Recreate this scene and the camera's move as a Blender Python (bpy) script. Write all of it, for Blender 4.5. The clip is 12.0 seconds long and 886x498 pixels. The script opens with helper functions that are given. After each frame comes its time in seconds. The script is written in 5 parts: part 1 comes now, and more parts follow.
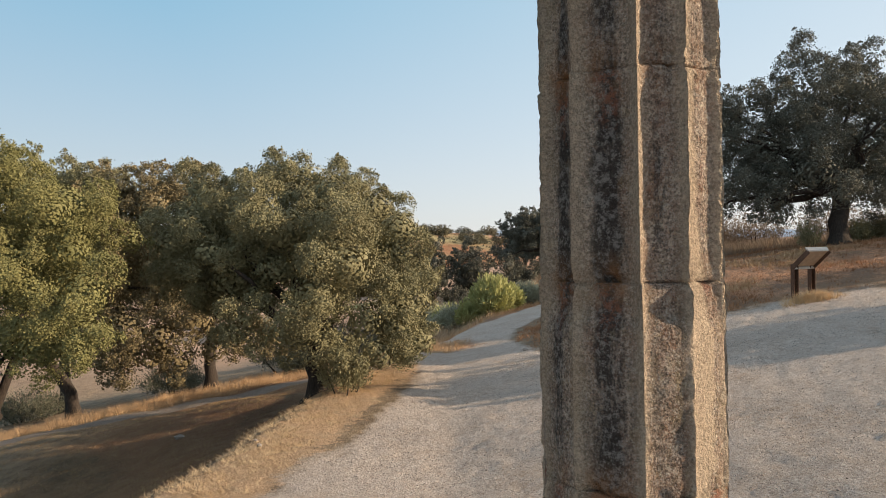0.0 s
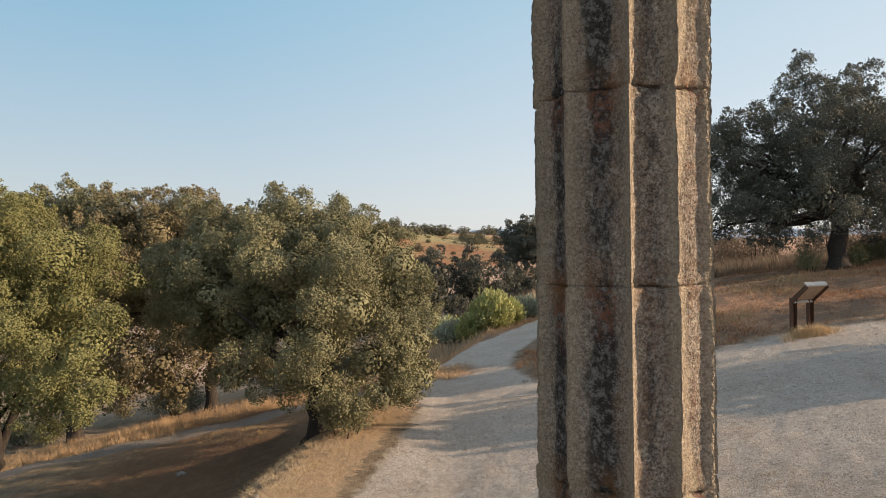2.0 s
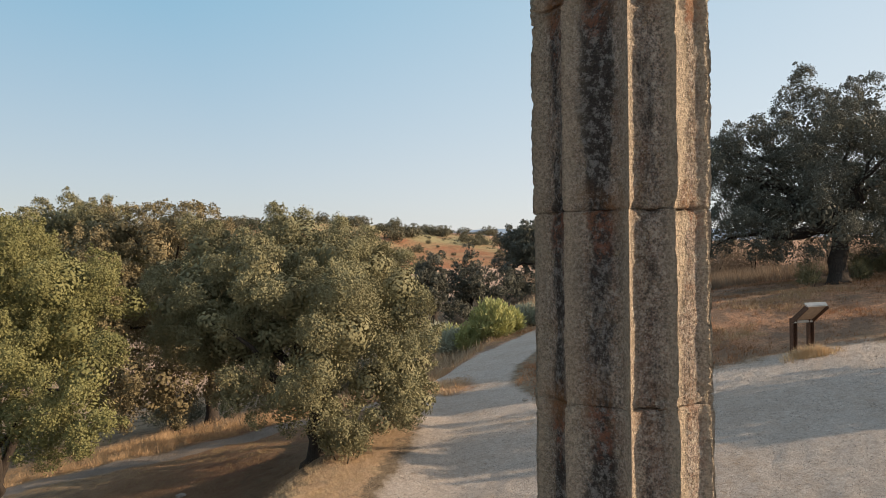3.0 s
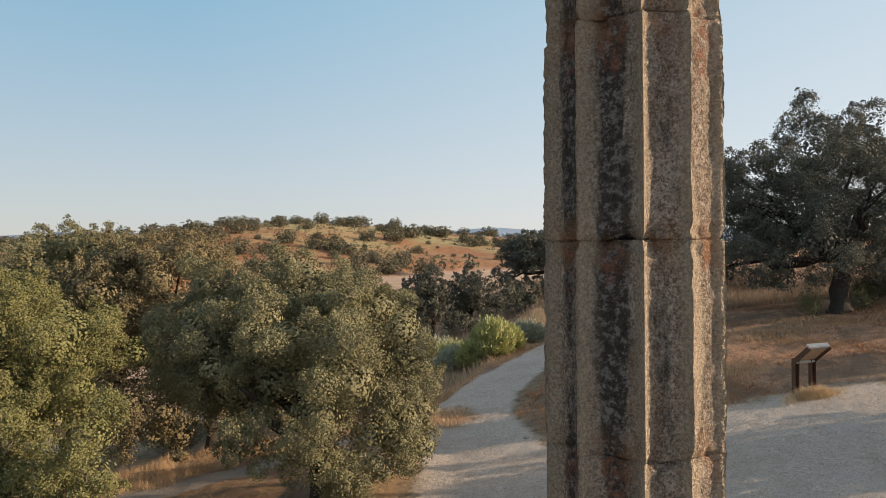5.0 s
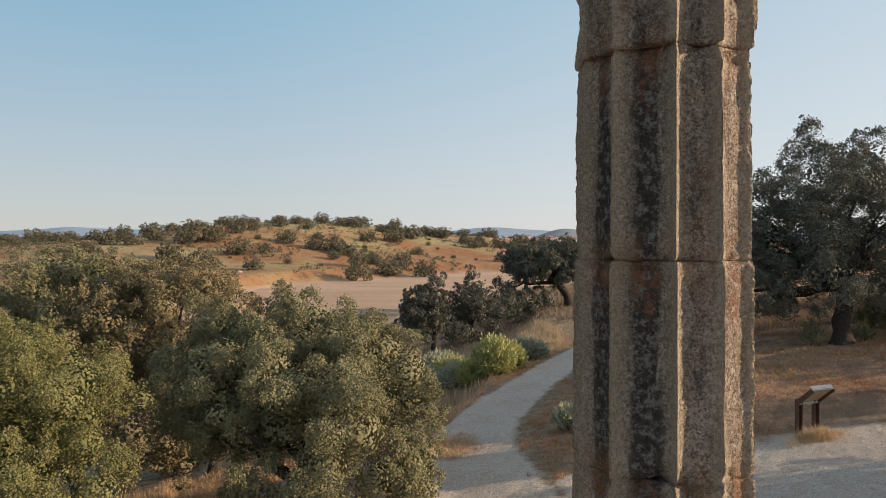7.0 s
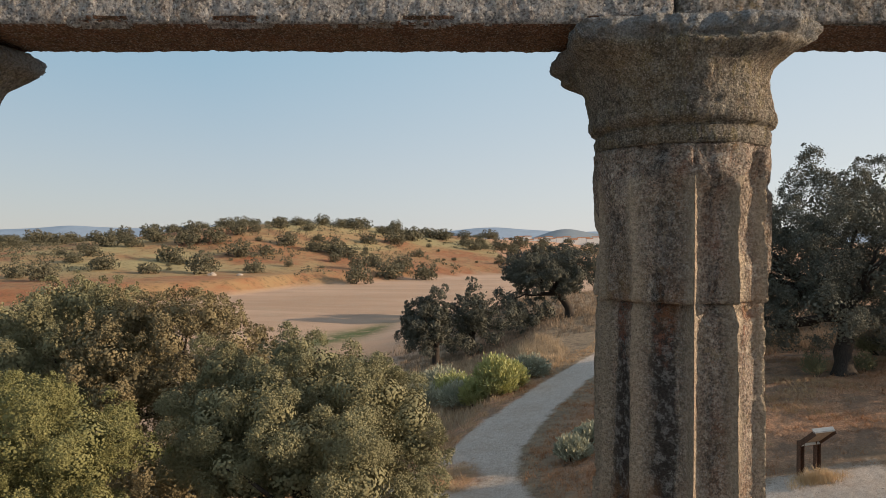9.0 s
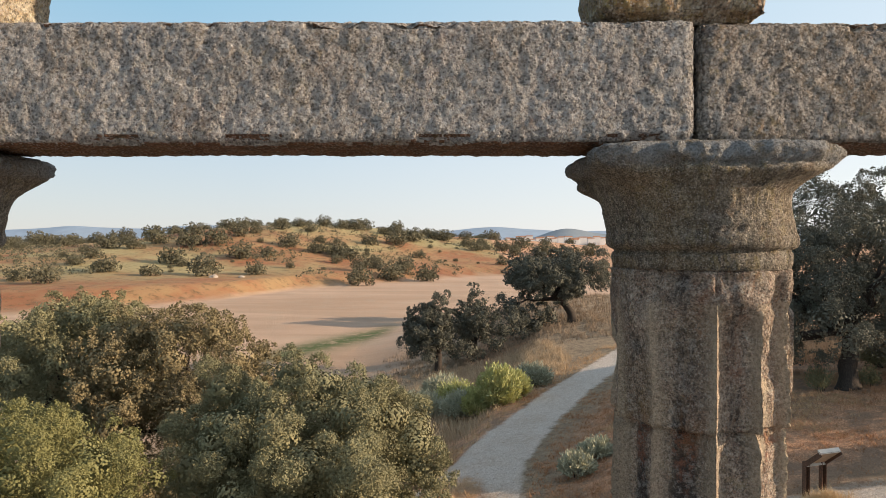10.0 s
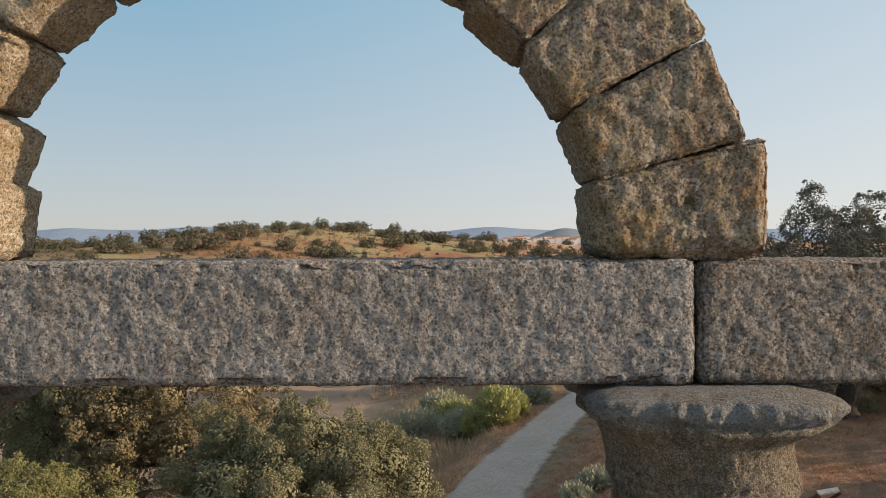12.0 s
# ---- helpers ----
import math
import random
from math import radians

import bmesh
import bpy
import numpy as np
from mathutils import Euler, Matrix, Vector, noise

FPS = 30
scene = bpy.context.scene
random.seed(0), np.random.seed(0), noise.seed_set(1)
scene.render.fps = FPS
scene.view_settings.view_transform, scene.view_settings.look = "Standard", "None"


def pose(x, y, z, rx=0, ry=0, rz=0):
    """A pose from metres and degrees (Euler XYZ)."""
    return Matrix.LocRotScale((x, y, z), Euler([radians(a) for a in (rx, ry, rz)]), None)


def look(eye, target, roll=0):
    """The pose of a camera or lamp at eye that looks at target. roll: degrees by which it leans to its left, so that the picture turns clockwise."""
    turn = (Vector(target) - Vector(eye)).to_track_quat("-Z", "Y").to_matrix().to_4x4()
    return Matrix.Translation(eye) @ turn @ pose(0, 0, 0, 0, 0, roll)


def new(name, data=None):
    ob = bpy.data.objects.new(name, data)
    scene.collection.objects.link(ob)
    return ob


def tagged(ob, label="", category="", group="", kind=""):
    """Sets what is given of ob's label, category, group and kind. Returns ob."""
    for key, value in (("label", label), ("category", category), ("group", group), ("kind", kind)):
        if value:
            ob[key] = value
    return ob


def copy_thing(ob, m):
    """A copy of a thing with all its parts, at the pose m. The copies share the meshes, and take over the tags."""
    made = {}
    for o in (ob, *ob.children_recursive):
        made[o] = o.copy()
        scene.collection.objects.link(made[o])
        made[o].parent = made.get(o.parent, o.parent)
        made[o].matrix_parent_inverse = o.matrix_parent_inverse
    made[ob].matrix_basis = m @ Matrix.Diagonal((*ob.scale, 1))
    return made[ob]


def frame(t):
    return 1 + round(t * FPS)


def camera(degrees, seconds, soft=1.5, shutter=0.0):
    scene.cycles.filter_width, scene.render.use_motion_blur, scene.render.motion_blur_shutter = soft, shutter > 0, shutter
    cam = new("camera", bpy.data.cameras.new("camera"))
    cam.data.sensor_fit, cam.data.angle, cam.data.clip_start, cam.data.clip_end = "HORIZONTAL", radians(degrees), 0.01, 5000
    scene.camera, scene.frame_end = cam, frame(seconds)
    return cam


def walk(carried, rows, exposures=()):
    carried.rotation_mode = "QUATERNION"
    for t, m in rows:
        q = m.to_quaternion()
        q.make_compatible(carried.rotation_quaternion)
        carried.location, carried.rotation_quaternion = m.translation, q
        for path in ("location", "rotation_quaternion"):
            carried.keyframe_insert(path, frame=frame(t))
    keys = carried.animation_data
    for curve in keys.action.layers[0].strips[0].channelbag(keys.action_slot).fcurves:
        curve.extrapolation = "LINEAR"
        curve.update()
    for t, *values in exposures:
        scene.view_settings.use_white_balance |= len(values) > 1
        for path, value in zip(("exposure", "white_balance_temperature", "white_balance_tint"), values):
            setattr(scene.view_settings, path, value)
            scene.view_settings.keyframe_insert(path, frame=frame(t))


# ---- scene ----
cam = camera(66.0, 12.0, soft=0.8)
PATH = [
    (0, (0.0, 0.021, 2.781), (-0.011, 2.021, 2.771), -1.0),
    (0.5, (0.012, 0.0, 3.029), (0.0, 2.0, 3.017), -1.1),
    (1, (0.038, -0.029, 3.267), (0.026, 1.971, 3.255), -1.0),
    (1.5, (0.037, -0.046, 3.51), (0.026, 1.954, 3.496), -1.0),
    (2, (0.019, -0.054, 3.769), (0.007, 1.946, 3.754), -0.9),
    (2.5, (0.039, -0.06, 4.047), (0.026, 1.939, 4.032), -0.9),
    (3, (0.029, -0.056, 4.326), (0.016, 1.944, 4.31), -0.8),
    (5, (-0.021, -0.008, 5.459), (-0.033, 1.992, 5.439), -0.6),
    (5.5, (-0.041, 0.048, 5.714), (-0.052, 2.048, 5.693), -0.4),
    (6, (-0.072, 0.008, 5.992), (-0.083, 2.008, 5.97), -0.3),
    (6.5, (-0.123, -0.005, 6.282), (-0.134, 1.995, 6.26), -0.2),
    (7, (-0.177, -0.033, 6.564), (-0.188, 1.967, 6.541), -0.1),
    (9, (-0.299, -0.148, 7.744), (-0.311, 1.852, 7.72), 0.1),
    (9.5, (-0.321, -0.117, 8.041), (-0.333, 1.883, 8.017), 0.1),
    (10, (-0.373, -0.091, 8.335), (-0.389, 1.909, 8.31), 0.0),
    (10.5, (-0.396, -0.06, 8.625), (-0.411, 1.94, 8.598), 0.0),
    (11, (-0.379, -0.044, 8.938), (-0.392, 1.956, 8.909), -0.1),
    (11.5, (-0.346, -0.032, 9.23), (-0.358, 1.968, 9.202), -0.1),
    (12, (-0.364, -0.014, 9.498), (-0.373, 1.986, 9.473), -0.3),
]
EXPOSURES = [(0.0, 0.60), (2.0, 0.54), (5.5, 0.44), (7.0, 0.38), (9.0, 0.32), (9.5, 0.42), (10.0, 0.70), (10.5, 0.80), (11.0, 0.75), (11.5, 0.44), (12.0, 0.34)]
walk(cam, [(t, look(eye, target, roll)) for t, eye, target, roll in PATH], EXPOSURES)

# ---- world, sun, exposure ----
SUN_ELEV, SUN_AZ = 17.0, 97.0   # degrees; azimuth clockwise from +y
world = bpy.data.worlds.new("sky_world")
scene.world = world
world.use_nodes = True
wn = world.node_tree
sky = wn.nodes.new("ShaderNodeTexSky")
sky.sky_type = "NISHITA"
sky.sun_disc = False
sky.sun_elevation, sky.sun_rotation = radians(SUN_ELEV), radians(SUN_AZ)
sky.altitude, sky.air_density, sky.dust_density, sky.ozone_density = 350, 1.0, 0.25, 0.7
wn.nodes["Background"].inputs["Strength"].default_value = 0.110
haze = wn.nodes.new("ShaderNodeMix")          # summer haze: a pale veil, thickest low down
haze.data_type = "RGBA"
wc, ws = wn.nodes.new("ShaderNodeTexCoord"), wn.nodes.new("ShaderNodeSeparateXYZ")
wn.links.new(wc.outputs["Generated"], ws.inputs[0])


def up_ramp(*stops):
    r = wn.nodes.new("ShaderNodeValToRGB")
    while len(r.color_ramp.elements) < len(stops):
        r.color_ramp.elements.new(0.5)
    for el, (p, c) in zip(r.color_ramp.elements, stops):
        el.position, el.color = p, (*c, 1)
    wn.links.new(ws.outputs["Z"], r.inputs[0])
    return r.outputs[0]


veil = wn.nodes.new("ShaderNodeMix")
veil.data_type, veil.blend_type = "RGBA", "MULTIPLY"
veil.inputs[0].default_value = 1.0
veil.inputs[7].default_value = (5, 5, 5, 1)
wn.links.new(up_ramp((0.0, (0.80, 0.82, 0.86)), (0.10, (0.70, 0.80, 0.90)), (0.36, (0.35, 0.71, 0.95)), (1.0, (0.62, 0.74, 0.90))), veil.inputs[6])
wn.links.new(up_ramp((0.0, (0.88,) * 3), (0.36, (0.72,) * 3), (1.0, (0.66,) * 3)), haze.inputs[0])
toward = wn.nodes.new("ShaderNodeVectorMath")
toward.operation = "DOT_PRODUCT"
_e, _a = radians(SUN_ELEV), radians(SUN_AZ)
SUN_DIR = Vector((math.cos(_e) * math.sin(_a), math.cos(_e) * math.cos(_a), math.sin(_e)))
toward.inputs[1].default_value = SUN_DIR
wn.links.new(wc.outputs["Generated"], toward.inputs[0])
glow = wn.nodes.new("ShaderNodeMapRange")
glow.inputs["From Min"].default_value, glow.inputs["From Max"].default_value = -0.6, 1.0
glow.inputs["To Min"].default_value, glow.inputs["To Max"].default_value = 4.5, 6.9
wn.links.new(toward.outputs["Value"], glow.inputs["Value"])
wn.links.new(glow.outputs[0], veil.inputs[7])
pale = wn.nodes.new("ShaderNodeMix")          # the sky whitens towards the sun
pale.data_type = "RGBA"
white = wn.nodes.new("ShaderNodeMapRange")
white.inputs["From Min"].default_value, white.inputs["From Max"].default_value = -0.35, 1.0
white.inputs["To Min"].default_value, white.inputs["To Max"].default_value = 0.0, 0.92
wn.links.new(toward.outputs["Value"], white.inputs["Value"])
wn.links.new(white.outputs[0], pale.inputs[0])
wn.links.new(veil.outputs[2], pale.inputs[6])
pale.inputs[7].default_value = (5.5, 5.4, 5.3, 1)
wn.links.new(pale.outputs[2], haze.inputs[7])
wn.links.new(sky.outputs[0], haze.inputs[6])
wn.links.new(haze.outputs[2], wn.nodes["Background"].inputs["Color"])
sun_data = bpy.data.lights.new("sun", "SUN")
sun_data.energy, sun_data.angle, sun_data.color = 5.0, radians(0.6), (1.0, 0.765, 0.535)
sun = new("sun", sun_data)
sun.matrix_world = look(SUN_DIR * 60, (0, 0, 0))


# ---- materials ----
class Mat:
    """A node material with short ways to add nodes."""

    def __init__(self, name, rough=0.9):
        self.m = bpy.data.materials.new(name)
        self.m.use_nodes = True
        self.t = self.m.node_tree
        self.b = self.t.nodes["Principled BSDF"]
        self.b.inputs["Roughness"].default_value = rough
        self.b.inputs["Specular IOR Level"].default_value = 0.25

    def n(self, kind, **props):
        node = self.t.nodes.new(kind)
        for k, v in props.items():
            if k == "blend_type":
                node.blend_type = v
            elif k == "data_type":
                node.data_type = v
            elif k == "operation":
                node.operation = v
            elif k == "attribute_name":
                node.attribute_name = v
            elif k == "feature":
                node.feature = v
        return node

    def link(self, a, b):
        self.t.links.new(a, b)

    def coords(self, scale=(1, 1, 1), source="Object"):
        tc, mp = self.n("ShaderNodeTexCoord"), self.n("ShaderNodeMapping")
        mp.inputs["Scale"].default_value = scale
        self.link(tc.outputs[source], mp.inputs["Vector"])
        return mp.outputs[0]

    def world_pos(self, scale=(1, 1, 1)):
        g, mp = self.n("ShaderNodeNewGeometry"), self.n("ShaderNodeMapping")
        mp.inputs["Scale"].default_value = scale
        self.link(g.outputs["Position"], mp.inputs["Vector"])
        return mp.outputs[0]

    def noise(self, vec, scale, detail=4.0, rough=0.6, dist=0.0):
        x = self.n("ShaderNodeTexNoise")
        x.inputs["Scale"].default_value, x.inputs["Detail"].default_value = scale, detail
        x.inputs["Roughness"].default_value, x.inputs["Distortion"].default_value = rough, dist
        self.link(vec, x.inputs["Vector"])
        return x.outputs["Fac"]

    def voronoi(self, vec, scale, out="Distance", feature="F1"):
        x = self.n("ShaderNodeTexVoronoi", feature=feature)
        x.inputs["Scale"].default_value = scale
        self.link(vec, x.inputs["Vector"])
        return x.outputs[out]

    def ramp(self, fac, *stops):
        r = self.n("ShaderNodeValToRGB")
        e = r.color_ramp.elements
        while len(e) < len(stops):
            e.new(0.5)
        for el, (p, c) in zip(e, stops):
            el.position = p
            el.color = (*c, 1) if len(c) == 3 else c
        self.link(fac, r.inputs[0])
        return r.outputs[0]

    def step(self, fac, lo, hi):
        return self.ramp(fac, (lo, (0, 0, 0)), (hi, (1, 1, 1)))

    def mix(self, fac, a, b, mode="MIX"):
        x = self.n("ShaderNodeMix", data_type="RGBA", blend_type=mode)
        for socket, v in ((x.inputs[0], fac), (x.inputs[6], a), (x.inputs[7], b)):
            if isinstance(v, (int, float)):
                socket.default_value = v
            elif isinstance(v, tuple):
                socket.default_value = (*v, 1)
            else:
                self.link(v, socket)
        return x.outputs[2]

    def math(self, op, a, b):
        x = self.n("ShaderNodeMath", operation=op)
        for socket, v in ((x.inputs[0], a), (x.inputs[1], b)):
            if isinstance(v, (int, float)):
                socket.default_value = v
            else:
                self.link(v, socket)
        return x.outputs[0]

    def attr(self, name):
        return self.n("ShaderNodeAttribute", attribute_name=name).outputs["Fac"]

    def color(self, c):
        if isinstance(c, tuple):
            self.b.inputs["Base Color"].default_value = (*c, 1)
        else:
            self.link(c, self.b.inputs["Base Color"])

    def bump(self, *layers):
        """layers: (height, strength, metres), the coarsest first."""
        last = None
        for h, strength, dist in layers:
            x = self.n("ShaderNodeBump")
            x.inputs["Strength"].default_value, x.inputs["Distance"].default_value = strength, dist
            self.link(h, x.inputs["Height"])
            if last is not None:
                self.link(last, x.inputs["Normal"])
            last = x.outputs[0]
        self.link(last, self.b.inputs["Normal"])


def granite(name, ochre, dark, lichen, rust=0.3, base=(0.30, 0.265, 0.225), streak=1.0, fine=1.0):
    """Weathered granite: coarse grains, dark crusts, ochre lichen, pale lichen, rusty runs."""
    m = Mat(name, 0.92)
    p = m.world_pos()
    grain = m.noise(p, 70 * fine, 3, 0.7)
    speck = m.math("MULTIPLY", m.voronoi(p, 80 * fine, "Color"), 1.0)
    c = m.mix(m.step(grain, 0.34, 0.66), tuple(v * 0.58 for v in base), tuple(min(1, v * 1.42) for v in base))
    c = m.mix(0.42, c, speck, "OVERLAY")
    mottle = m.noise(p, 30, 6, 0.75)
    c = m.mix(0.55 if streak > 0.5 else 0.30, c, m.ramp(mottle, (0.38, (0.10,) * 3), (0.62, (0.90,) * 3)), "OVERLAY")
    dabs = m.noise(m.world_pos((1.0, 1.0, 0.45 + 0.55 * (1 - streak))), 17, 6, 0.75, 0.4)
    blotch = m.noise(p, 2.3, 6, 0.65, 0.6)
    runs = m.noise(m.world_pos((4.2, 4.2, 0.55 + 3.0 * (1 - streak))), 1.6, 6, 0.7, 0.5)
    c = m.mix(m.math("MULTIPLY", m.step(runs, 0.47, 0.60), dark), c, (0.040, 0.034, 0.030))
    c = m.mix(m.math("MULTIPLY", m.step(m.noise(p, 8.5, 7, 0.8), 0.54, 0.66), dark * 0.8), c, (0.055, 0.048, 0.043))
    c = m.mix(m.math("MULTIPLY", m.step(blotch, 0.47, 0.62), ochre), c, (0.42, 0.26, 0.09))
    c = m.mix(m.math("MULTIPLY", m.math("MULTIPLY", m.step(dabs, 0.53, 0.62), m.step(m.noise(p, 1.4, 4, 0.6), 0.36, 0.56)), ochre * 0.9 + 0.1), c, (0.48, 0.385, 0.16))
    c = m.mix(m.math("MULTIPLY", m.step(m.noise(p, 13 if streak > 0.5 else 24, 7, 0.8, 0.5), 0.54, 0.64), lichen), c, (0.64, 0.62, 0.57))
    rusty = m.noise(m.world_pos((2.6, 2.6, 0.8)), 2.1, 5, 0.7, 0.3)
    c = m.mix(m.math("MULTIPLY", m.math("MULTIPLY", m.step(rusty, 0.50, 0.64), m.step(m.noise(p, 16, 5, 0.7), 0.35, 0.6)), rust), c, (0.29, 0.135, 0.085))
    c = m.mix(m.math("MULTIPLY", m.step(m.noise(p, 5.5, 6, 0.75, 0.4), 0.60, 0.68), rust * 0.8), c, (0.42, 0.20, 0.095))
    cell = m.voronoi(p, 92 * fine, "Distance")
    pick = m.math("MULTIPLY", m.voronoi(p, 92 * fine, "Color"), 1.0)
    grit = m.math("MULTIPLY", m.step(m.math("SUBTRACT", 1.0, cell), 0.50, 0.66), m.step(pick, 0.50, 0.58))
    c = m.mix(m.math("MULTIPLY", grit, 0.42 + 0.2 * (1 - streak)), c, (0.66, 0.60, 0.54))
    # dark pits: shade between the grains painted in along with dark grains
    hollow = m.math("MULTIPLY", m.step(m.math("SUBTRACT", 1.0, cell), 0.46, 0.62), m.step(m.math("SUBTRACT", 1.0, pick), 0.52, 0.60))
    c = m.mix(m.math("MULTIPLY", hollow, 0.55), c, (0.060, 0.052, 0.046))
    # near-black mottled with grey in the flute centres, a red bloom under the joints
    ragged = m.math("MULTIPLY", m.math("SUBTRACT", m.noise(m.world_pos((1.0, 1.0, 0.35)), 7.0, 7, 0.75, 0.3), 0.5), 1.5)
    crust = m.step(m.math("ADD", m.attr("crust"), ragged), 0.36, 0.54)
    dark_mottle = m.mix(m.step(m.noise(p, 26, 7, 0.85), 0.50, 0.56), (0.034, 0.031, 0.030), (0.34, 0.32, 0.30))
    c = m.mix(m.math("MULTIPLY", crust, 0.88), c, dark_mottle)
    bloom = m.math("MULTIPLY", m.step(m.math("ADD", m.attr("bloom"), ragged), 0.40, 0.62), m.step(m.noise(p, 22, 7, 0.85), 0.47, 0.56))
    c = m.mix(m.math("MULTIPLY", bloom, 0.8), c, (0.37, 0.155, 0.095))
    c = m.mix(m.math("MULTIPLY", m.attr("frost"), m.step(m.noise(p, 9, 7, 0.8, 0.4), 0.36, 0.54)), c, m.mix(m.step(grain, 0.35, 0.6), (0.20, 0.20, 0.197), (0.46, 0.47, 0.475)))
    seam = m.math("MULTIPLY", m.attr("seam"), m.step(m.noise(m.world_pos((1.0, 1.0, 0.4)), 4.2, 6, 0.75), 0.47, 0.62))
    c = m.mix(m.math("MULTIPLY", seam, 0.75), c, (0.44, 0.215, 0.09))
    # worn arrises paler; sunlit stripes on the sunward flanks are painted in too
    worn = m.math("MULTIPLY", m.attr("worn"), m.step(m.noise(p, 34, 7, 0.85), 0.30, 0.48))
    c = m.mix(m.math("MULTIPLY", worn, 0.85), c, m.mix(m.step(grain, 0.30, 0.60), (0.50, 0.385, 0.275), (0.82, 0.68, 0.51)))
    m.color(c)
    nubs = m.math("SUBTRACT", 1.0, m.voronoi(p, 62 * fine))
    m.bump((nubs, 0.9, 0.022), (m.math("SUBTRACT", grit, hollow), 1.0, 0.014), (m.noise(p, 10, 7, 0.75), 0.55, 0.05), (m.noise(p, 28, 6, 0.8), 0.6, 0.04), (m.noise(p, 50, 4, 0.7), 1.0, 0.05), (grain, 1.0, 0.02))
    return m.m


GRANITE_SHAFT = granite("granite_shaft", 0.14, 0.42, 0.40, 0.60, (0.490, 0.392, 0.318), fine=1.0)
GRANITE_LINTEL = granite("granite_lintel", 0.18, 0.16, 0.7, 0.20, (0.52, 0.494, 0.477), 0.1, fine=0.80)
GRANITE_LINTEL_BROWN = granite("granite_brown_lintel", 0.30, 0.34, 0.5, 0.24, (0.42, 0.38, 0.345), 0.1, fine=0.72)
GRANITE_UNDER = granite("granite_red_brown", 0.10, 0.40, 0.05, 0.9, (0.30, 0.17, 0.11), 0.0)
GRANITE_CAPITAL = granite("granite_capital", 0.26, 0.50, 0.30, 0.20, (0.32, 0.282, 0.225), fine=1.25)
# brighter copy of the arch granite: sunlight painted onto the left-hand stones
GRANITE_ARCH_SUNLIT = granite("granite_sunlit_arch", 0.55, 0.14, 0.55, 0.20, (0.68, 0.57, 0.41), 0.2, fine=0.75)
GRANITE_ARCH = granite("granite_arch", 0.72, 0.22, 0.40, 0.55, (0.54, 0.45, 0.34), 0.2, fine=0.75)


def leaf_mat(name, dark, light, dry):
    m = Mat(name, 0.68)
    g = m.n("ShaderNodeNewGeometry")
    c = m.ramp(g.outputs["Random Per Island"], (0.0, tuple(0.58 * a + 0.42 * b for a, b in zip(dark, light))), (0.55, tuple((a + b) / 2 for a, b in zip(dark, light))), (0.96, tuple(0.32 * a + 0.68 * b for a, b in zip(dark, light))), (1.0, dry))
    big = m.noise(m.world_pos(), 1.1, 3)
    c = m.mix(0.45, c, m.mix(m.step(big, 0.35, 0.65), dark, light))
    c = m.mix(m.math("MULTIPLY", m.step(m.noise(m.world_pos(), 3.1, 3), 0.52, 0.66), 0.25), c, dry)
    m.color(c)
    m.b.inputs["Specular IOR Level"].default_value = 0.22
    tr = m.n("ShaderNodeBsdfTranslucent")
    m.link(c, tr.inputs["Color"])
    mixer = m.n("ShaderNodeMixShader")
    mixer.inputs[0].default_value = 0.11
    m.link(m.b.outputs[0], mixer.inputs[1])
    m.link(tr.outputs[0], mixer.inputs[2])
    m.link(mixer.outputs[0], m.t.nodes["Material Output"].inputs["Surface"])
    return m.m


LEAF_OAK = leaf_mat("leaf_holm_oak", (0.112, 0.106, 0.058), (0.298, 0.280, 0.155), (0.32, 0.28, 0.16))
LEAF_GREEN = leaf_mat("leaf_fresh_oak", (0.096, 0.098, 0.034), (0.268, 0.258, 0.110), (0.31, 0.275, 0.125))
LEAF_BROWN = leaf_mat("leaf_brown_oak", (0.112, 0.092, 0.050), (0.288, 0.236, 0.130), (0.35, 0.27, 0.15))
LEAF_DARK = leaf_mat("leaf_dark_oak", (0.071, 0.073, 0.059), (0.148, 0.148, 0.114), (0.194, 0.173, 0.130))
LEAF_HILL = leaf_mat("leaf_hill_oak", (0.085, 0.081, 0.054), (0.165, 0.153, 0.098), (0.20, 0.175, 0.115))
LEAF_BROOM = leaf_mat("leaf_broom", (0.28, 0.29, 0.10), (0.54, 0.53, 0.24), (0.56, 0.52, 0.31))
LEAF_GREY = leaf_mat("leaf_grey_shrub", (0.10, 0.105, 0.075), (0.20, 0.20, 0.14), (0.28, 0.24, 0.15))
LEAF_SILVER = leaf_mat("leaf_silver_shrub", (0.27, 0.275, 0.20), (0.47, 0.465, 0.34), (0.52, 0.48, 0.36))
# orange dry grass, its colour brightened to pass for the sunlit verge
ORANGE_GRASS = leaf_mat("orange_grass_blade", (0.36, 0.22, 0.115), (0.66, 0.45, 0.26), (0.70, 0.54, 0.35))
BROWN_GRASS = leaf_mat("brown_stalks", (0.20, 0.14, 0.095), (0.36, 0.27, 0.185), (0.44, 0.34, 0.24))
DRY_GRASS = leaf_mat("dry_grass_blade", (0.24, 0.15, 0.065), (0.50, 0.36, 0.18), (0.60, 0.47, 0.27))

PALE_GRASS = leaf_mat("pale_grass_blade", (0.30, 0.21, 0.125), (0.56, 0.43, 0.285), (0.62, 0.50, 0.36))

STRAW = leaf_mat("straw_blade", (0.46, 0.31, 0.165), (0.70, 0.525, 0.32), (0.74, 0.60, 0.41))

RED_GRASS = leaf_mat("russet_grass_blade", (0.29, 0.14, 0.07), (0.58, 0.31, 0.16), (0.66, 0.44, 0.25))


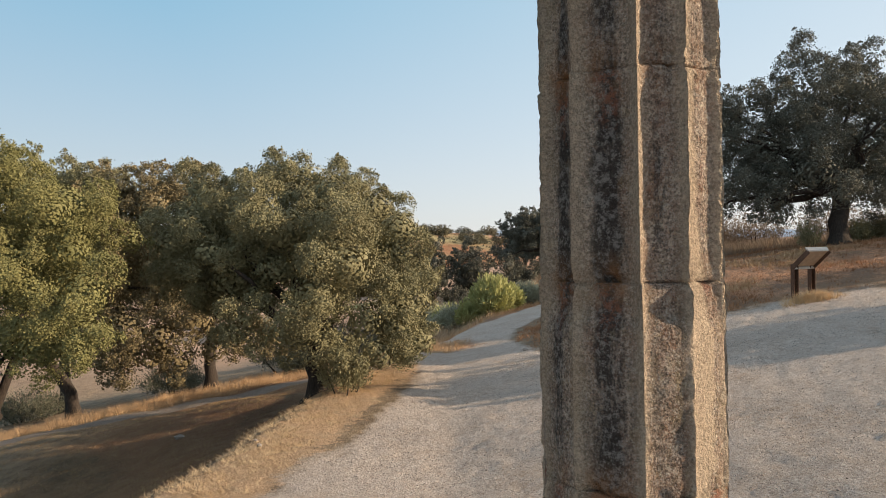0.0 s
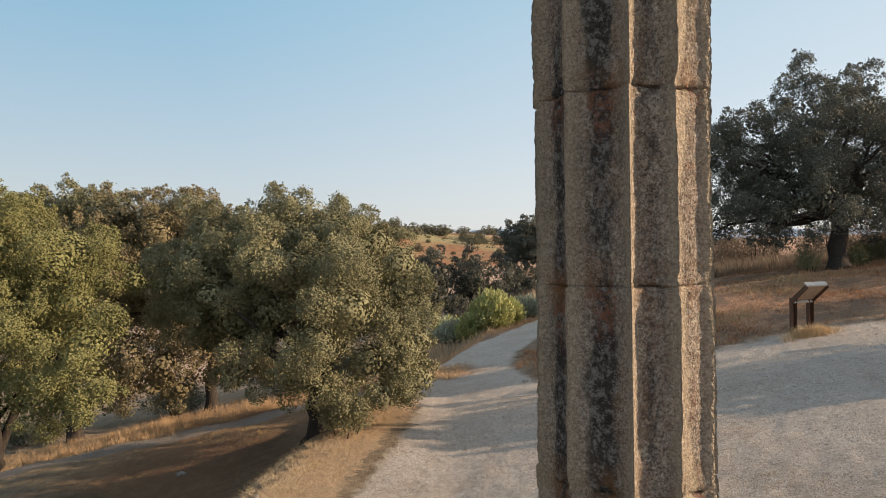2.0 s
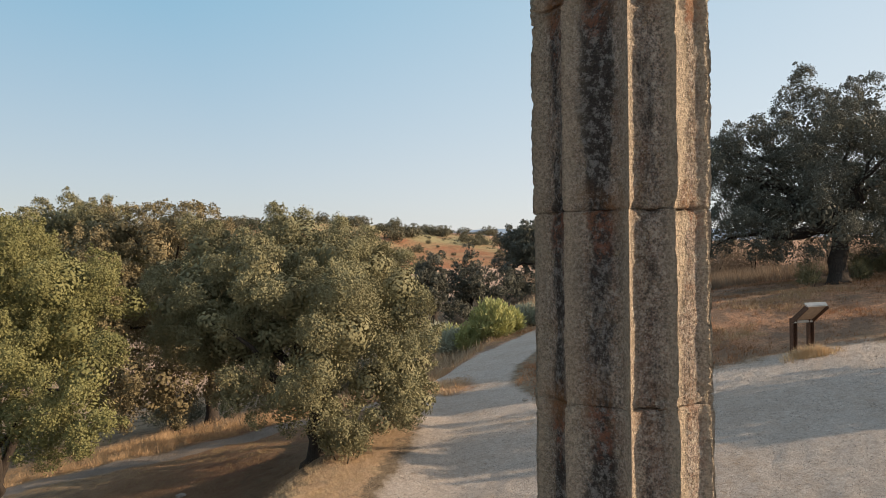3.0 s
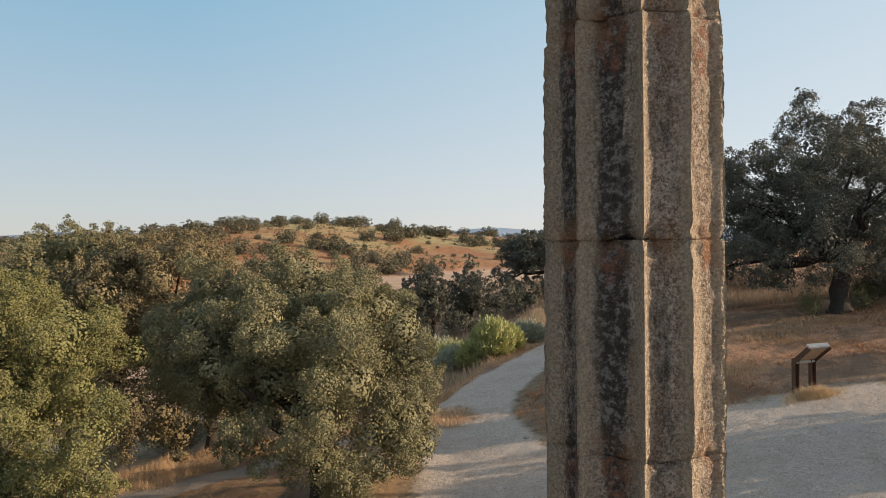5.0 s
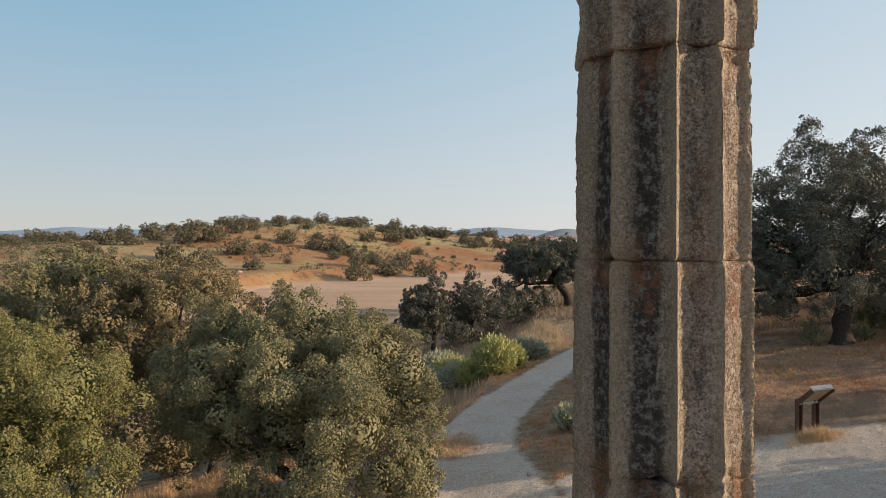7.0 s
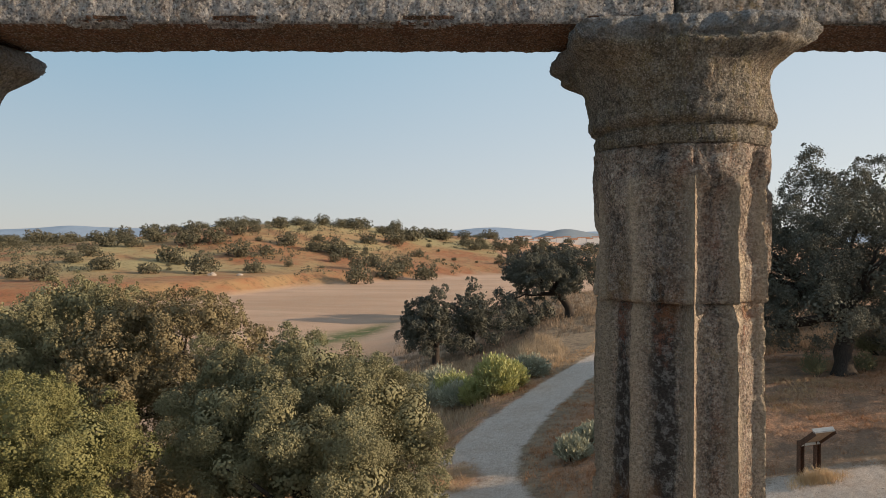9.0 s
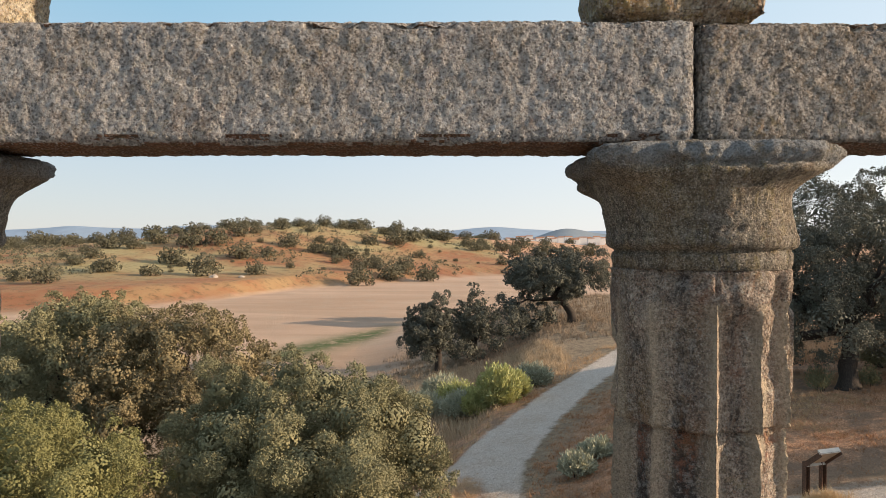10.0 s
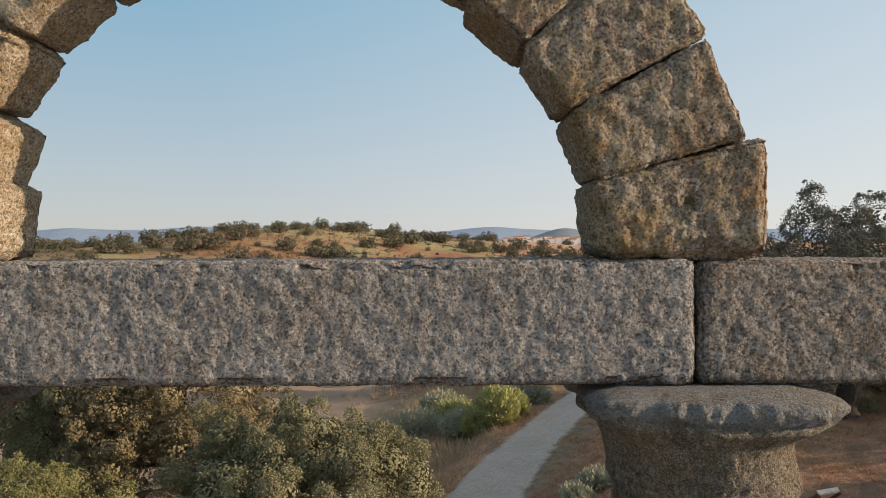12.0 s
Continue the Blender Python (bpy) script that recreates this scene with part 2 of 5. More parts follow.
def bark_mat():
    m = Mat("bark", 0.95)
    p = m.coords((6, 6, 1.5))
    v = m.noise(p, 4, 6, 0.7)
    m.color(m.ramp(v, (0.3, (0.022, 0.018, 0.015)), (0.7, (0.075, 0.06, 0.05))))
    m.bump((v, 0.9, 0.03))
    return m.m


BARK = bark_mat()


def ground_mat():
    m = Mat("ground_earth", 0.97)
    p = m.world_pos()
    fine, mid, big = m.noise(p, 30, 5, 0.75), m.noise(p, 2.2, 6, 0.7), m.noise(p, 0.23, 5, 0.6)
    # dry grass and litter
    grass = m.mix(m.step(mid, 0.38, 0.62), (0.20, 0.145, 0.10), (0.40, 0.30, 0.195))
    grass = m.mix(m.step(fine, 0.45, 0.7), grass, (0.40, 0.31, 0.205))
    # red soil of the slopes
    soil = m.mix(m.step(m.noise(p, 0.09, 7, 0.7), 0.42, 0.58), (0.29, 0.118, 0.058), (0.31, 0.165, 0.085))
    soil = m.mix(m.math("MULTIPLY", m.step(m.noise(m.world_pos((0.035, 0.016, 0.05)), 1.0, 7, 0.7, 0.4), 0.47, 0.60), 0.62), soil, (0.33, 0.235, 0.115))
    soil = m.mix(m.math("MULTIPLY", m.step(m.noise(p, 0.017, 6, 0.65), 0.42, 0.56), m.attr("olive")), soil, (0.33, 0.275, 0.140))
    soil = m.mix(m.math("MULTIPLY", m.step(m.noise(p, 0.35, 7, 0.8), 0.52, 0.64), 0.85), soil, (0.11, 0.080, 0.042))
    soil = m.mix(m.math("MULTIPLY", m.step(m.noise(m.world_pos((0.05, 0.02, 0.05)), 1.3, 7, 0.75), 0.56, 0.66), 0.6), soil, (0.17, 0.075, 0.045))
    straw = m.mix(m.step(m.noise(m.world_pos((1.0, 2.2, 1.0)), 24, 6, 0.8, 1.5), 0.40, 0.62), (0.46, 0.29, 0.17), (0.78, 0.57, 0.37))
    straw = m.mix(m.step(mid, 0.52, 0.66), straw, (0.50, 0.37, 0.24))
    litter = m.mix(m.step(m.noise(p, 14, 6, 0.8), 0.42, 0.62), (0.43, 0.23, 0.135), (0.80, 0.47, 0.285))
    litter = m.mix(m.math("MULTIPLY", m.step(m.noise(p, 0.8, 5, 0.7), 0.45, 0.57), 0.8), litter, (0.26, 0.18, 0.125))
    c = m.mix(m.attr("soil"), grass, soil)
    c = m.mix(m.step(m.math("ADD", m.attr("straw"), m.math("MULTIPLY", m.math("SUBTRACT", m.noise(p, 1.5, 7, 0.8), 0.5), 2.0)), 0.42, 0.55), c, straw)
    c = m.mix(m.attr("litter"), c, litter)
    # pale dry lake bed
    bed = m.mix(m.step(m.noise(m.world_pos((0.02, 0.07, 0.05)), 1.0, 6, 0.6), 0.35, 0.65), (0.40, 0.27, 0.185), (0.51, 0.355, 0.255))
    bed = m.mix(m.math("MULTIPLY", m.step(m.noise(m.world_pos((0.012, 0.05, 0.05)), 1.0, 7, 0.7, 1.2), 0.53, 0.60), 0.35), bed, (0.33, 0.225, 0.15))
    bed = m.mix(m.math("MULTIPLY", m.step(big, 0.5, 0.7), 0.35), bed, (0.40, 0.33, 0.25))
    c = m.mix(m.attr("bed"), c, bed)
    c = m.mix(m.math("MULTIPLY", m.attr("green"), m.step(m.noise(p, 0.5, 6, 0.75), 0.28, 0.50)), c, (0.075, 0.105, 0.035))
    # gravel of the paths
    peb = m.math("MULTIPLY", m.voronoi(p, 55, "Color"), 1.0)
    grav = m.mix(m.step(fine, 0.3, 0.75), (0.57, 0.475, 0.40), (0.82, 0.715, 0.62))
    grav = m.mix(0.25, grav, peb, "OVERLAY")
    # dark and pale specks, contrast raised to stand for tiny relief shadows
    grav = m.mix(m.math("MULTIPLY", m.step(m.noise(p, 10, 6, 0.8, 0.6), 0.52, 0.60), 0.62), grav, (0.37, 0.285, 0.22))
    grav = m.mix(m.math("MULTIPLY", m.step(m.noise(p, 17, 6, 0.8, 0.3), 0.53, 0.60), 0.75), grav, (0.84, 0.77, 0.68))
    grav = m.mix(m.math("MULTIPLY", m.step(mid, 0.48, 0.68), 0.35), grav, (0.46, 0.35, 0.265))
    grav = m.mix(m.math("MULTIPLY", m.step(m.noise(p, 0.6, 5, 0.65), 0.52, 0.66), 0.4), grav, (0.64, 0.56, 0.49))
    # shade on the lower path, painted as a duller gravel colour
    grav = m.mix(m.math("MULTIPLY", m.attr("earth"), 0.85), grav, m.mix(m.step(fine, 0.3, 0.75), (0.20, 0.165, 0.135), (0.33, 0.28, 0.235)))
    grav = m.mix(m.math("MULTIPLY", m.math("MULTIPLY", m.step(m.noise(m.world_pos((1.0, 1.0, 1.0)), 0.33, 6, 0.7), 0.50, 0.60), m.step(m.noise(p, 7, 6, 0.8), 0.42, 0.62)), 0.5), grav, (0.46, 0.31, 0.19))
    edge = m.math("ADD", m.attr("gravel"), m.math("MULTIPLY", m.math("SUBTRACT", m.noise(p, 1.1, 7, 0.75), 0.5), 1.7))
    c = m.mix(m.step(edge, 0.34, 0.74), c, grav)
    m.color(c)
    m.bump((mid, 0.8, 0.14), (m.voronoi(p, 5.5), 0.5, 0.10), (m.noise(p, 9, 6, 0.75), 1.0, 0.10), (m.voronoi(p, 30), 0.7, 0.03), (fine, 1.0, 0.04))
    return m.m


GROUND = ground_mat()


def plain(name, c, rough=0.8, metal=0.0, spread=0.25, scale=12):
    m = Mat(name, rough)
    m.b.inputs["Metallic"].default_value = metal
    v = m.noise(m.coords(), scale, 5, 0.65)
    m.color(m.ramp(v, (0.3, tuple(x * (1 - spread) for x in c)), (0.7, tuple(min(1, x * (1 + spread)) for x in c))))
    m.bump((v, 0.25, 0.01))
    return m.m


CORTEN = plain("rusty_steel", (0.14, 0.078, 0.052), 0.7, 0.3, 0.35, 20)
LIP_LIT = plain("lit_lip", (0.55, 0.50, 0.44), 0.35, 0, 0.12, 6)
BACKING = plain("tan_backing", (0.40, 0.28, 0.19), 0.6, 0, 0.2, 9)
PANEL_BROWN = plain("panel_print", (0.24, 0.15, 0.095), 0.45, 0, 0.3, 9)
# far ranges: the blue of the haze is put into their base colour
MOUNTAIN = plain("far_mountain_hazed", (0.25, 0.32, 0.41), 1.0, 0, 0.10, 0.01)
MOUNTAIN_NEAR = plain("nearer_mountain_hazed", (0.20, 0.235, 0.265), 1.0, 0, 0.15, 0.01)
WHITEWASH = plain("whitewash", (0.75, 0.73, 0.70), 0.9, 0, 0.06, 0.4)
ROOF_TILE = plain("roof_tile", (0.34, 0.17, 0.10), 0.9, 0, 0.2, 0.8)
DARK_STONE = plain("dark_stone", (0.27, 0.225, 0.185), 0.9, 0, 0.3, 9)
STONE = plain("pale_stone", (0.33, 0.29, 0.25), 0.9, 0, 0.25, 9)


# ---- mesh helpers ----
def mesh_of(name, verts, faces, material, smooth=False, normals=None):
    me = bpy.data.meshes.new(name)
    verts = np.asarray(verts, dtype=np.float32)
    if isinstance(faces, np.ndarray):
        k = faces.shape[1]
        me.vertices.add(len(verts))
        me.vertices.foreach_set("co", verts.ravel())
        me.loops.add(faces.size)
        me.loops.foreach_set("vertex_index", faces.ravel().astype(np.int32))
        me.polygons.add(len(faces))
        me.polygons.foreach_set("loop_start", np.arange(0, faces.size, k, dtype=np.int32))
        me.polygons.foreach_set("use_smooth", np.full(len(faces), smooth))
        me.update(calc_edges=True)
        me.validate()
    else:
        me.from_pydata([tuple(v) for v in verts.tolist()], [], faces)
        me.polygons.foreach_set("use_smooth", np.full(len(me.polygons), smooth))
        me.update()
    if normals is not None:
        me.attributes.new("custom_normal", "FLOAT_VECTOR", "POINT").data.foreach_set("vector", np.asarray(normals, dtype=np.float32).ravel())
    me.materials.append(material)
    return me


def part(name, me, parent, label=""):
    ob = new(name, me)
    ob.parent = parent
    if label:
        tagged(ob, label=label)
    return ob


def thing(name, at, label, category, group="", kind=""):
    ob = new(name)
    ob.location = at
    ob.empty_display_size = 0.2
    return tagged(ob, label, category, group, kind)


def fnoise(p, scale, octaves=4):
    return noise.fractal(Vector(p) * scale, 0.6, 2.0, octaves)


def pits(p, scale):
    """Fine pitted relief, about -1 to 0.5."""
    a = noise.noise(p * scale)
    b = noise.noise(p * (scale * 2.3) + Vector((5, 2, 9)))
    return 0.6 * a + 0.5 * b - 0.5 * max(0.0, noise.noise(p * (scale * 0.6) + Vector((1, 7, 3))) - 0.15)


def grid_faces(rows, cols, wrap=False):
    r, c = np.meshgrid(np.arange(rows - 1), np.arange(cols if wrap else cols - 1), indexing="ij")
    c2 = (c + 1) % cols
    return np.stack([r * cols + c, r * cols + c2, (r + 1) * cols + c2, (r + 1) * cols + c], -1).reshape(-1, 4)


# ---- the lie of the land ----
def smooth(x, a, b):
    t = np.clip((x - a) / (b - a), 0, 1)
    return t * t * (3 - 2 * t)


def edge_x(y):
    """Where the plateau ends on the lake's side."""
    return np.interp(y, [-40, 0, 10, 15.2, 20, 26, 70], [-14.2, -5.6, -3.45, -2.7, -1.8, -0.2, 9.8])


def shore_y(x):
    return np.interp(x, [-400, -140, -80, -56, -46, -28, -14, 20, 60, 400], [60, 98, 136, 166, 195, 223, 250, 274, 284, 300]) + 4 * np.sin(x * 0.11)


def wave(x, y, s, k):
    return np.sin(x * s + k) * np.cos(y * s * 1.13 - 1.7 * k) + 0.5 * np.sin(x * s * 2.3 - 2 * k + y * s * 1.9)


WAY_X, WAY_Y = [1.2, 0.8, 0.45, 1.1, 3.1, 6.6, 10.8, 16.0, 23.0], [15, 20, 24, 28, 33, 40.5, 48, 56, 64]


def land(x, y):
    x, y = np.asarray(x, dtype=float), np.asarray(y, dtype=float)
    plateau = -0.02 * np.clip(y, -20, 16) - 0.05 * np.clip(y - 16, 0, 34) + 0.15 * np.clip(x - 1, -1, 14) + 0.07 * np.clip(x - 15, 0, 60)
    e = x - np.interp(y, WAY_Y, WAY_X)
    plateau = plateau + 1.3 * smooth(e, 3, 8.5) * smooth(y, 16.5, 26.5) * smooth(-y, -62, -46)
    d = edge_x(y) - x
    drop = (1.10 * smooth(d, -0.1, 1.9) + 1.35 * smooth(d, 0.6, 7.2)) * (1 - 0.46 * smooth(y, 13, 19)) + 0.13 * np.clip(d - 6.5, 0, 8) + 0.06 * np.clip(d - 9, 0, 60) + 0.10 * np.clip(d - 16, 0, 60)
    z = plateau - drop
    z = z + 0.05 * wave(x, y, 0.9, 0.4) * smooth(d, -1.0, 3.0) + 0.025 * wave(x, y, 0.7, 1.1)
    bedness = smooth(d, 12, 30) * smooth(y, 20, 60) + smooth(y, 95, 140)
    z = np.maximum(z, -6.0) * (1 - np.clip(bedness, 0, 1)) + -6.0 * np.clip(bedness, 0, 1)
    # the hills beyond the lake bed
    s = y - shore_y(x)
    ridge = 13.0 + 11.5 * np.exp(-(((x + 82) / 62) ** 2)) + 2.5 * np.sin(x * 0.021 + 1.0) - 4.0 * smooth(x, -20, 140) - 3.5 * smooth(-x, 150, 320)
    rise = y - 232 - 0.85 * np.clip(x + 20, -120, 60)
    hill = ridge * (0.16 * smooth(s, -2, 18) + 0.84 * smooth(rise, 5, 190))
    hill = hill * (1 - 0.75 * smooth(s, 260, 700)) + 0.7 * wave(x, y, 0.035, 2.0) * smooth(s, 10, 80)
    return z + hill


MAIN_WAY = [(0.5, -12), (0.8, 4), (1.3, 10), (1.2, 15), (0.8, 20), (0.45, 24), (1.1, 28), (3.1, 33), (6.6, 40.5), (10.8, 48), (16, 56), (23, 64)]
LOW_WAY = [(-22, 13.9), (-15.5, 17.5), (-12, 19.6), (-8.5, 21.0), (-5.9, 23.4), (-3, 25.3), (-0.3, 26.8), (1.2, 28)]


def way_distance(x, y, pts):
    best = np.full(np.shape(x), 1e9)
    for (x0, y0), (x1, y1) in zip(pts, pts[1:]):
        dx, dy = x1 - x0, y1 - y0
        t = np.clip(((x - x0) * dx + (y - y0) * dy) / (dx * dx + dy * dy), 0, 1)
        best = np.minimum(best, np.hypot(x - x0 - t * dx, y - y0 - t * dy))
    return best


def gravelness(x, y):
    half = 1.45 + 0.3 * smooth(-y, -36, -28) + 1.2 * smooth(-y, -19, -9)
    main = smooth(half + 0.5 - way_distance(x, y, MAIN_WAY), 0, 1.0)
    low = smooth(1.15 - way_distance(x, y, LOW_WAY), 0, 0.8)
    apron = smooth(x, 2.2, 3.6) * smooth(20.6 - 0.03 * x - y, 0, 2.0) * smooth(9.5 + 0.55 * y - x, 0, 3)
    near = smooth(12.0 - y, 0, 2.5) * smooth(x - edge_x(y), 0.7, 2.0)
    bare = 1.2 * np.exp(-(((x + 0.3) / 1.25) ** 2) - ((y - 24.6) / 1.7) ** 2)
    return np.clip(np.maximum(np.maximum(main, low), np.maximum(apron, near)) - bare, 0, 1)


def stretch(a, b, fine, lo, hi, growth):
    """Coordinates with steps of `fine` from a to b, widening out to lo and hi."""
    v = list(np.arange(a, b + fine, fine))
    s = fine
    while v[-1] < hi:
        s *= growth
        v.append(v[-1] + s)
    s = fine
    while v[0] > lo:
        s *= growth
        v.insert(0, v[0] - s)
    return np.array(v)


def build_ground():
    xs, ys = stretch(-14, 13, 0.16, -2400, 2400, 1.045), stretch(5, 30, 0.16, -300, 3600, 1.035)
    X, Y = np.meshgrid(xs, ys)
    Z = land(X, Y)
    rng = np.random.default_rng(3)
    near = np.exp(-((np.hypot(X, Y - 14) / 30) ** 2))
    Z = Z + rng.normal(0, 0.011, X.shape) * near
    me = mesh_of("ground", np.stack([X, Y, Z], -1).reshape(-1, 3), grid_faces(len(ys), len(xs)), GROUND, True)
    d = edge_x(Y) - X
    s = Y - shore_y(X)
    bed = np.clip(smooth(d, 11, 17) * smooth(Y, 36, 58) + smooth(Y, 100, 130), 0, 1) * smooth(4 - s, 0, 8)
    soil = smooth(s, -8, 6) + 0.8 * np.exp(-(((X + 0.3) / 1.4) ** 2) - ((Y - 24.6) / 1.8) ** 2) + 0.6 * smooth(d, 0, 3) * smooth(-d, -9, -6)
    green = np.exp(-(((Y - 81 - 1.85 * (X + 24.0)) / 8.0) ** 2)) * smooth(X, -27, -20) * smooth(-X, 7, 12)
    # litter on the path's left verge paints it orange as if sunlit
    for name, v in (("gravel", gravelness(X, Y)), ("bed", bed), ("soil", np.clip(soil, 0, 1)), ("green", green), ("straw", np.exp(-(((X - edge_x(Y) - 0.65) / 0.75) ** 2)) * smooth(-Y, -34, -26)), ("litter", np.clip(smooth(X - np.interp(Y, WAY_Y, WAY_X), 2.2, 4.5) * smooth(Y, 18.5, 21) + smooth(np.interp(Y, WAY_Y, WAY_X) - X, 1.0, 1.6) * smooth(X - np.interp(Y, WAY_Y, WAY_X), -5.2, -3.6) * smooth(Y, 25.5, 27.5) * smooth(-Y, -46, -38) + np.exp(-(((X + 0.3) / 1.4) ** 2) - ((Y - 24.6) / 1.8) ** 2), 0, 1)), ("earth", smooth(2.2 - way_distance(X, Y, LOW_WAY), 0, 0.8) * smooth(-X, 1.5, 4.0)), ("olive", smooth(s, 12, 90))):
        me.attributes.new(name, "FLOAT", "POINT").data.foreach_set("value", v.ravel().astype(np.float32))
    tagged(new("ground", me), "dry grassy ground with pale gravel paths and red slopes", "ground", kind="structure")


build_ground()


def mountains(name, dist, profile, material, label):
    xs = np.linspace(-0.95, 0.95, 240)
    rows = []
    for k, f in enumerate((0.0, 0.35, 0.7, 1.0, 0.6)):
        for u in xs:
            h = profile(u)
            wob = 0.12 * h * noise.noise((u * 9, k * 1.7, dist * 0.001))
            rows.append((dist * u, dist * (1 + 0.03 * k), -40 + (h + 40 + wob) * f))
    ob = new(name, mesh_of(name, rows, grid_faces(5, len(xs)), material, True))
    tagged(ob, label, "mountain", kind="structure")


def far_profile(u):
    return 66 + 28 * math.exp(-((u + 0.60) / 0.10) ** 2) + 34 * math.exp(-((u + 0.36) / 0.11) ** 2) + 30 * math.exp(-((u - 0.09) / 0.05) ** 2) + 12 * noise.noise((u * 14, 0.3, 0))


def nearer_profile(u):
    return 4 + 60 * math.exp(-((u - 0.19) / 0.055) ** 2) + 30 * math.exp(-((u - 0.30) / 0.06) ** 2) + 24 * math.exp(-((u + 0.75) / 0.2) ** 2) + 5 * noise.noise((u * 22, 4.3, 0))


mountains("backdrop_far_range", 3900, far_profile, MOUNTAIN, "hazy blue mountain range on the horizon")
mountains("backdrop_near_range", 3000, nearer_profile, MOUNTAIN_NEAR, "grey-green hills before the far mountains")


# ---- the portico ----
AX, AY = 0.902, 3.40          # axis of the column in the middle of the view
SPAN = 4.17                   # from axis to axis across the arch
ARRIS = [-111, -80, -49, -9, 20, 51, 82, 112, 142, 172, 205, 232]   # degrees from -y towards +x


def shaft_radius(z):
    return 0.461 - 0.0030 * z - 0.007 * float(smooth(z, 5.5, 7.6))


FLUTE = (0.0, 0.035, 0.075, 0.12, 0.16, 0.21, 0.27, 0.34, 0.42, 0.50, 0.58, 0.66, 0.73, 0.79, 0.84, 0.88, 0.925, 0.965)


def drum_mesh(z0, z1, seed, flute_top=1.0, fine=0.0125, steps=FLUTE):
    """One drum: concave flutes between worn arrises, chipped rims."""
    rows = max(10, int((z1 - z0) / fine))
    angles = []
    for a, b in zip(ARRIS, ARRIS[1:] + [ARRIS[0] + 360]):
        for k in steps:
            angles.append((a + (b - a) * k, k, b - a))
    verts, worn, seam, crust, bloom = [], [], [], [], []
    jit = random.Random(seed)
    turn, grow = jit.uniform(-0.6, 0.6), jit.uniform(-0.006, 0.006)
    levels = [0.0, 0.004, 0.011] + list(np.linspace(0.03, z1 - z0 - 0.03, rows)) + [z1 - z0 - 0.011, z1 - z0 - 0.004, z1 - z0]
    for h in levels:
        z = z0 + h
        below = z1 - z
        rim = min(h, below)
        cut = 0.012 * max(0.0, 1 - rim / 0.012) ** 1.5
        # the flutes of the low drums are worn shallow
        shallow = 1.0 if z > 2.6 else 0.45 + 0.5 * float(smooth(z, 2.38, 2.50))
        for a, k, w in angles:
            th = radians(a + turn)
            dx, dy = math.sin(th), -math.cos(th)
            R = shaft_radius(z) + grow
            q = 1 - abs(2 * k - 1) ** 7
            mid = math.sin(math.pi * k)
            p = Vector((dx * R, dy * R, z + seed * 3.1))
            deep = (0.058 * (w / 30.0) * q + 0.010 * mid) * shallow
            start = a - k * w
            plate_ = 0.0
            if 19 < start < 21 or 50 < start < 52:      # a crust of broken facing clings to part of these flutes
                line = 0.50 + 0.42 * noise.noise(Vector((z * 1.6 + seed, 0.3, 0))) + 0.16 * noise.noise(Vector((z * 9.0, 2.3, seed)))
                plate_ = float(smooth(k, line - 0.03, line + 0.03)) * (0.75 + 0.5 * noise.noise(p * 6.0))
                deep *= 1 - 0.13 * plate_
            if flute_top < 1.0:
                ft = flute_top + 0.22 * noise.noise(Vector((dx * 3.1, dy * 3.1, 3.3))) + 0.10 * dx
                deep *= 1 - smooth(h / (z1 - z0), ft - 0.16, ft + 0.04)
                deep *= 0.45 if start < -20 else 1.15
                deep += 0.030 * max(0.0, fnoise(p, 3.6, 3) - 0.10)
                # a chunk of facing that stands proud on the sunny side
                lump = math.exp(-((a - 76) / 13.0) ** 2) * float(smooth(z, 7.55, 7.60)) * float(smooth(-z, -8.03, -7.97))
                deep = deep * (1 - min(1.0, 1.3 * lump)) - 0.005 * lump * (0.8 + 0.8 * noise.noise(p * 5.0))
            wear = 0.008 * (1 - q) ** 2 * max(0.0, 0.3 + 1.6 * fnoise(p, 4.5)) + 0.008 * (1 - q) * max(0.0, fnoise(p, 23.0, 2)) + 0.004 * (1 - q) * max(0.0, noise.noise(p * 61.0))
            chip = 0.0
            if rim < 0.09:
                chip = (1 - rim / 0.09) * 0.07 * max(0.0, fnoise((p[0], p[1], p[2] + 7), 4.5) - 0.12)
            r = R - deep - wear - cut - chip + 0.004 * fnoise(p, 9.0, 3) + 0.0044 * pits(p, 48.0) + 0.004 * noise.noise(p * 2.5)
            verts.append((dx * r, dy * r, z))
            seam.append(max(0.0, 1 - rim / 0.16) if z < 8.0 else 0.0)
            # arris wear, stronger on the sunward flank to brighten its sunlit stripe
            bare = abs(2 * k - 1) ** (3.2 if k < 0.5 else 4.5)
            if 19 < start < 21:                         # sunlight put into the colour: this flute is paler up to the clinging facing
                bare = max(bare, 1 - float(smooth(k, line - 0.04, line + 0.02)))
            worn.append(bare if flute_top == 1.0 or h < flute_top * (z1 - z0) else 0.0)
            # darkest in the left-hand flutes, weakest in the flute at 20 degrees
            mid_dark = mid ** 1.5 * (1.0 if -112 < start < -45 else 0.10 if 19 < start < 21 else 0.42) * (0.75 if z < 2.6 else 1.0)
            mid_dark *= 1.0 if flute_top == 1.0 or start > -20 else 0.55
            crust.append(mid_dark * (0.8 + 0.5 * noise.noise(Vector((start, z * 0.9, 1.7)))))
            bloom.append(max(mid_dark, 0.9 * plate_) * max(0.0, 1 - below / 0.5) if z < 8.0 else 0.3 * mid)
    n, m = len(levels), len(angles)
    faces = [tuple(f) for f in grid_faces(n, m, True).tolist()]
    faces.append(tuple(range(m - 1, -1, -1)))
    faces.append(tuple(range((n - 1) * m, n * m)))
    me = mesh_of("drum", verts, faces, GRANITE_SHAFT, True)
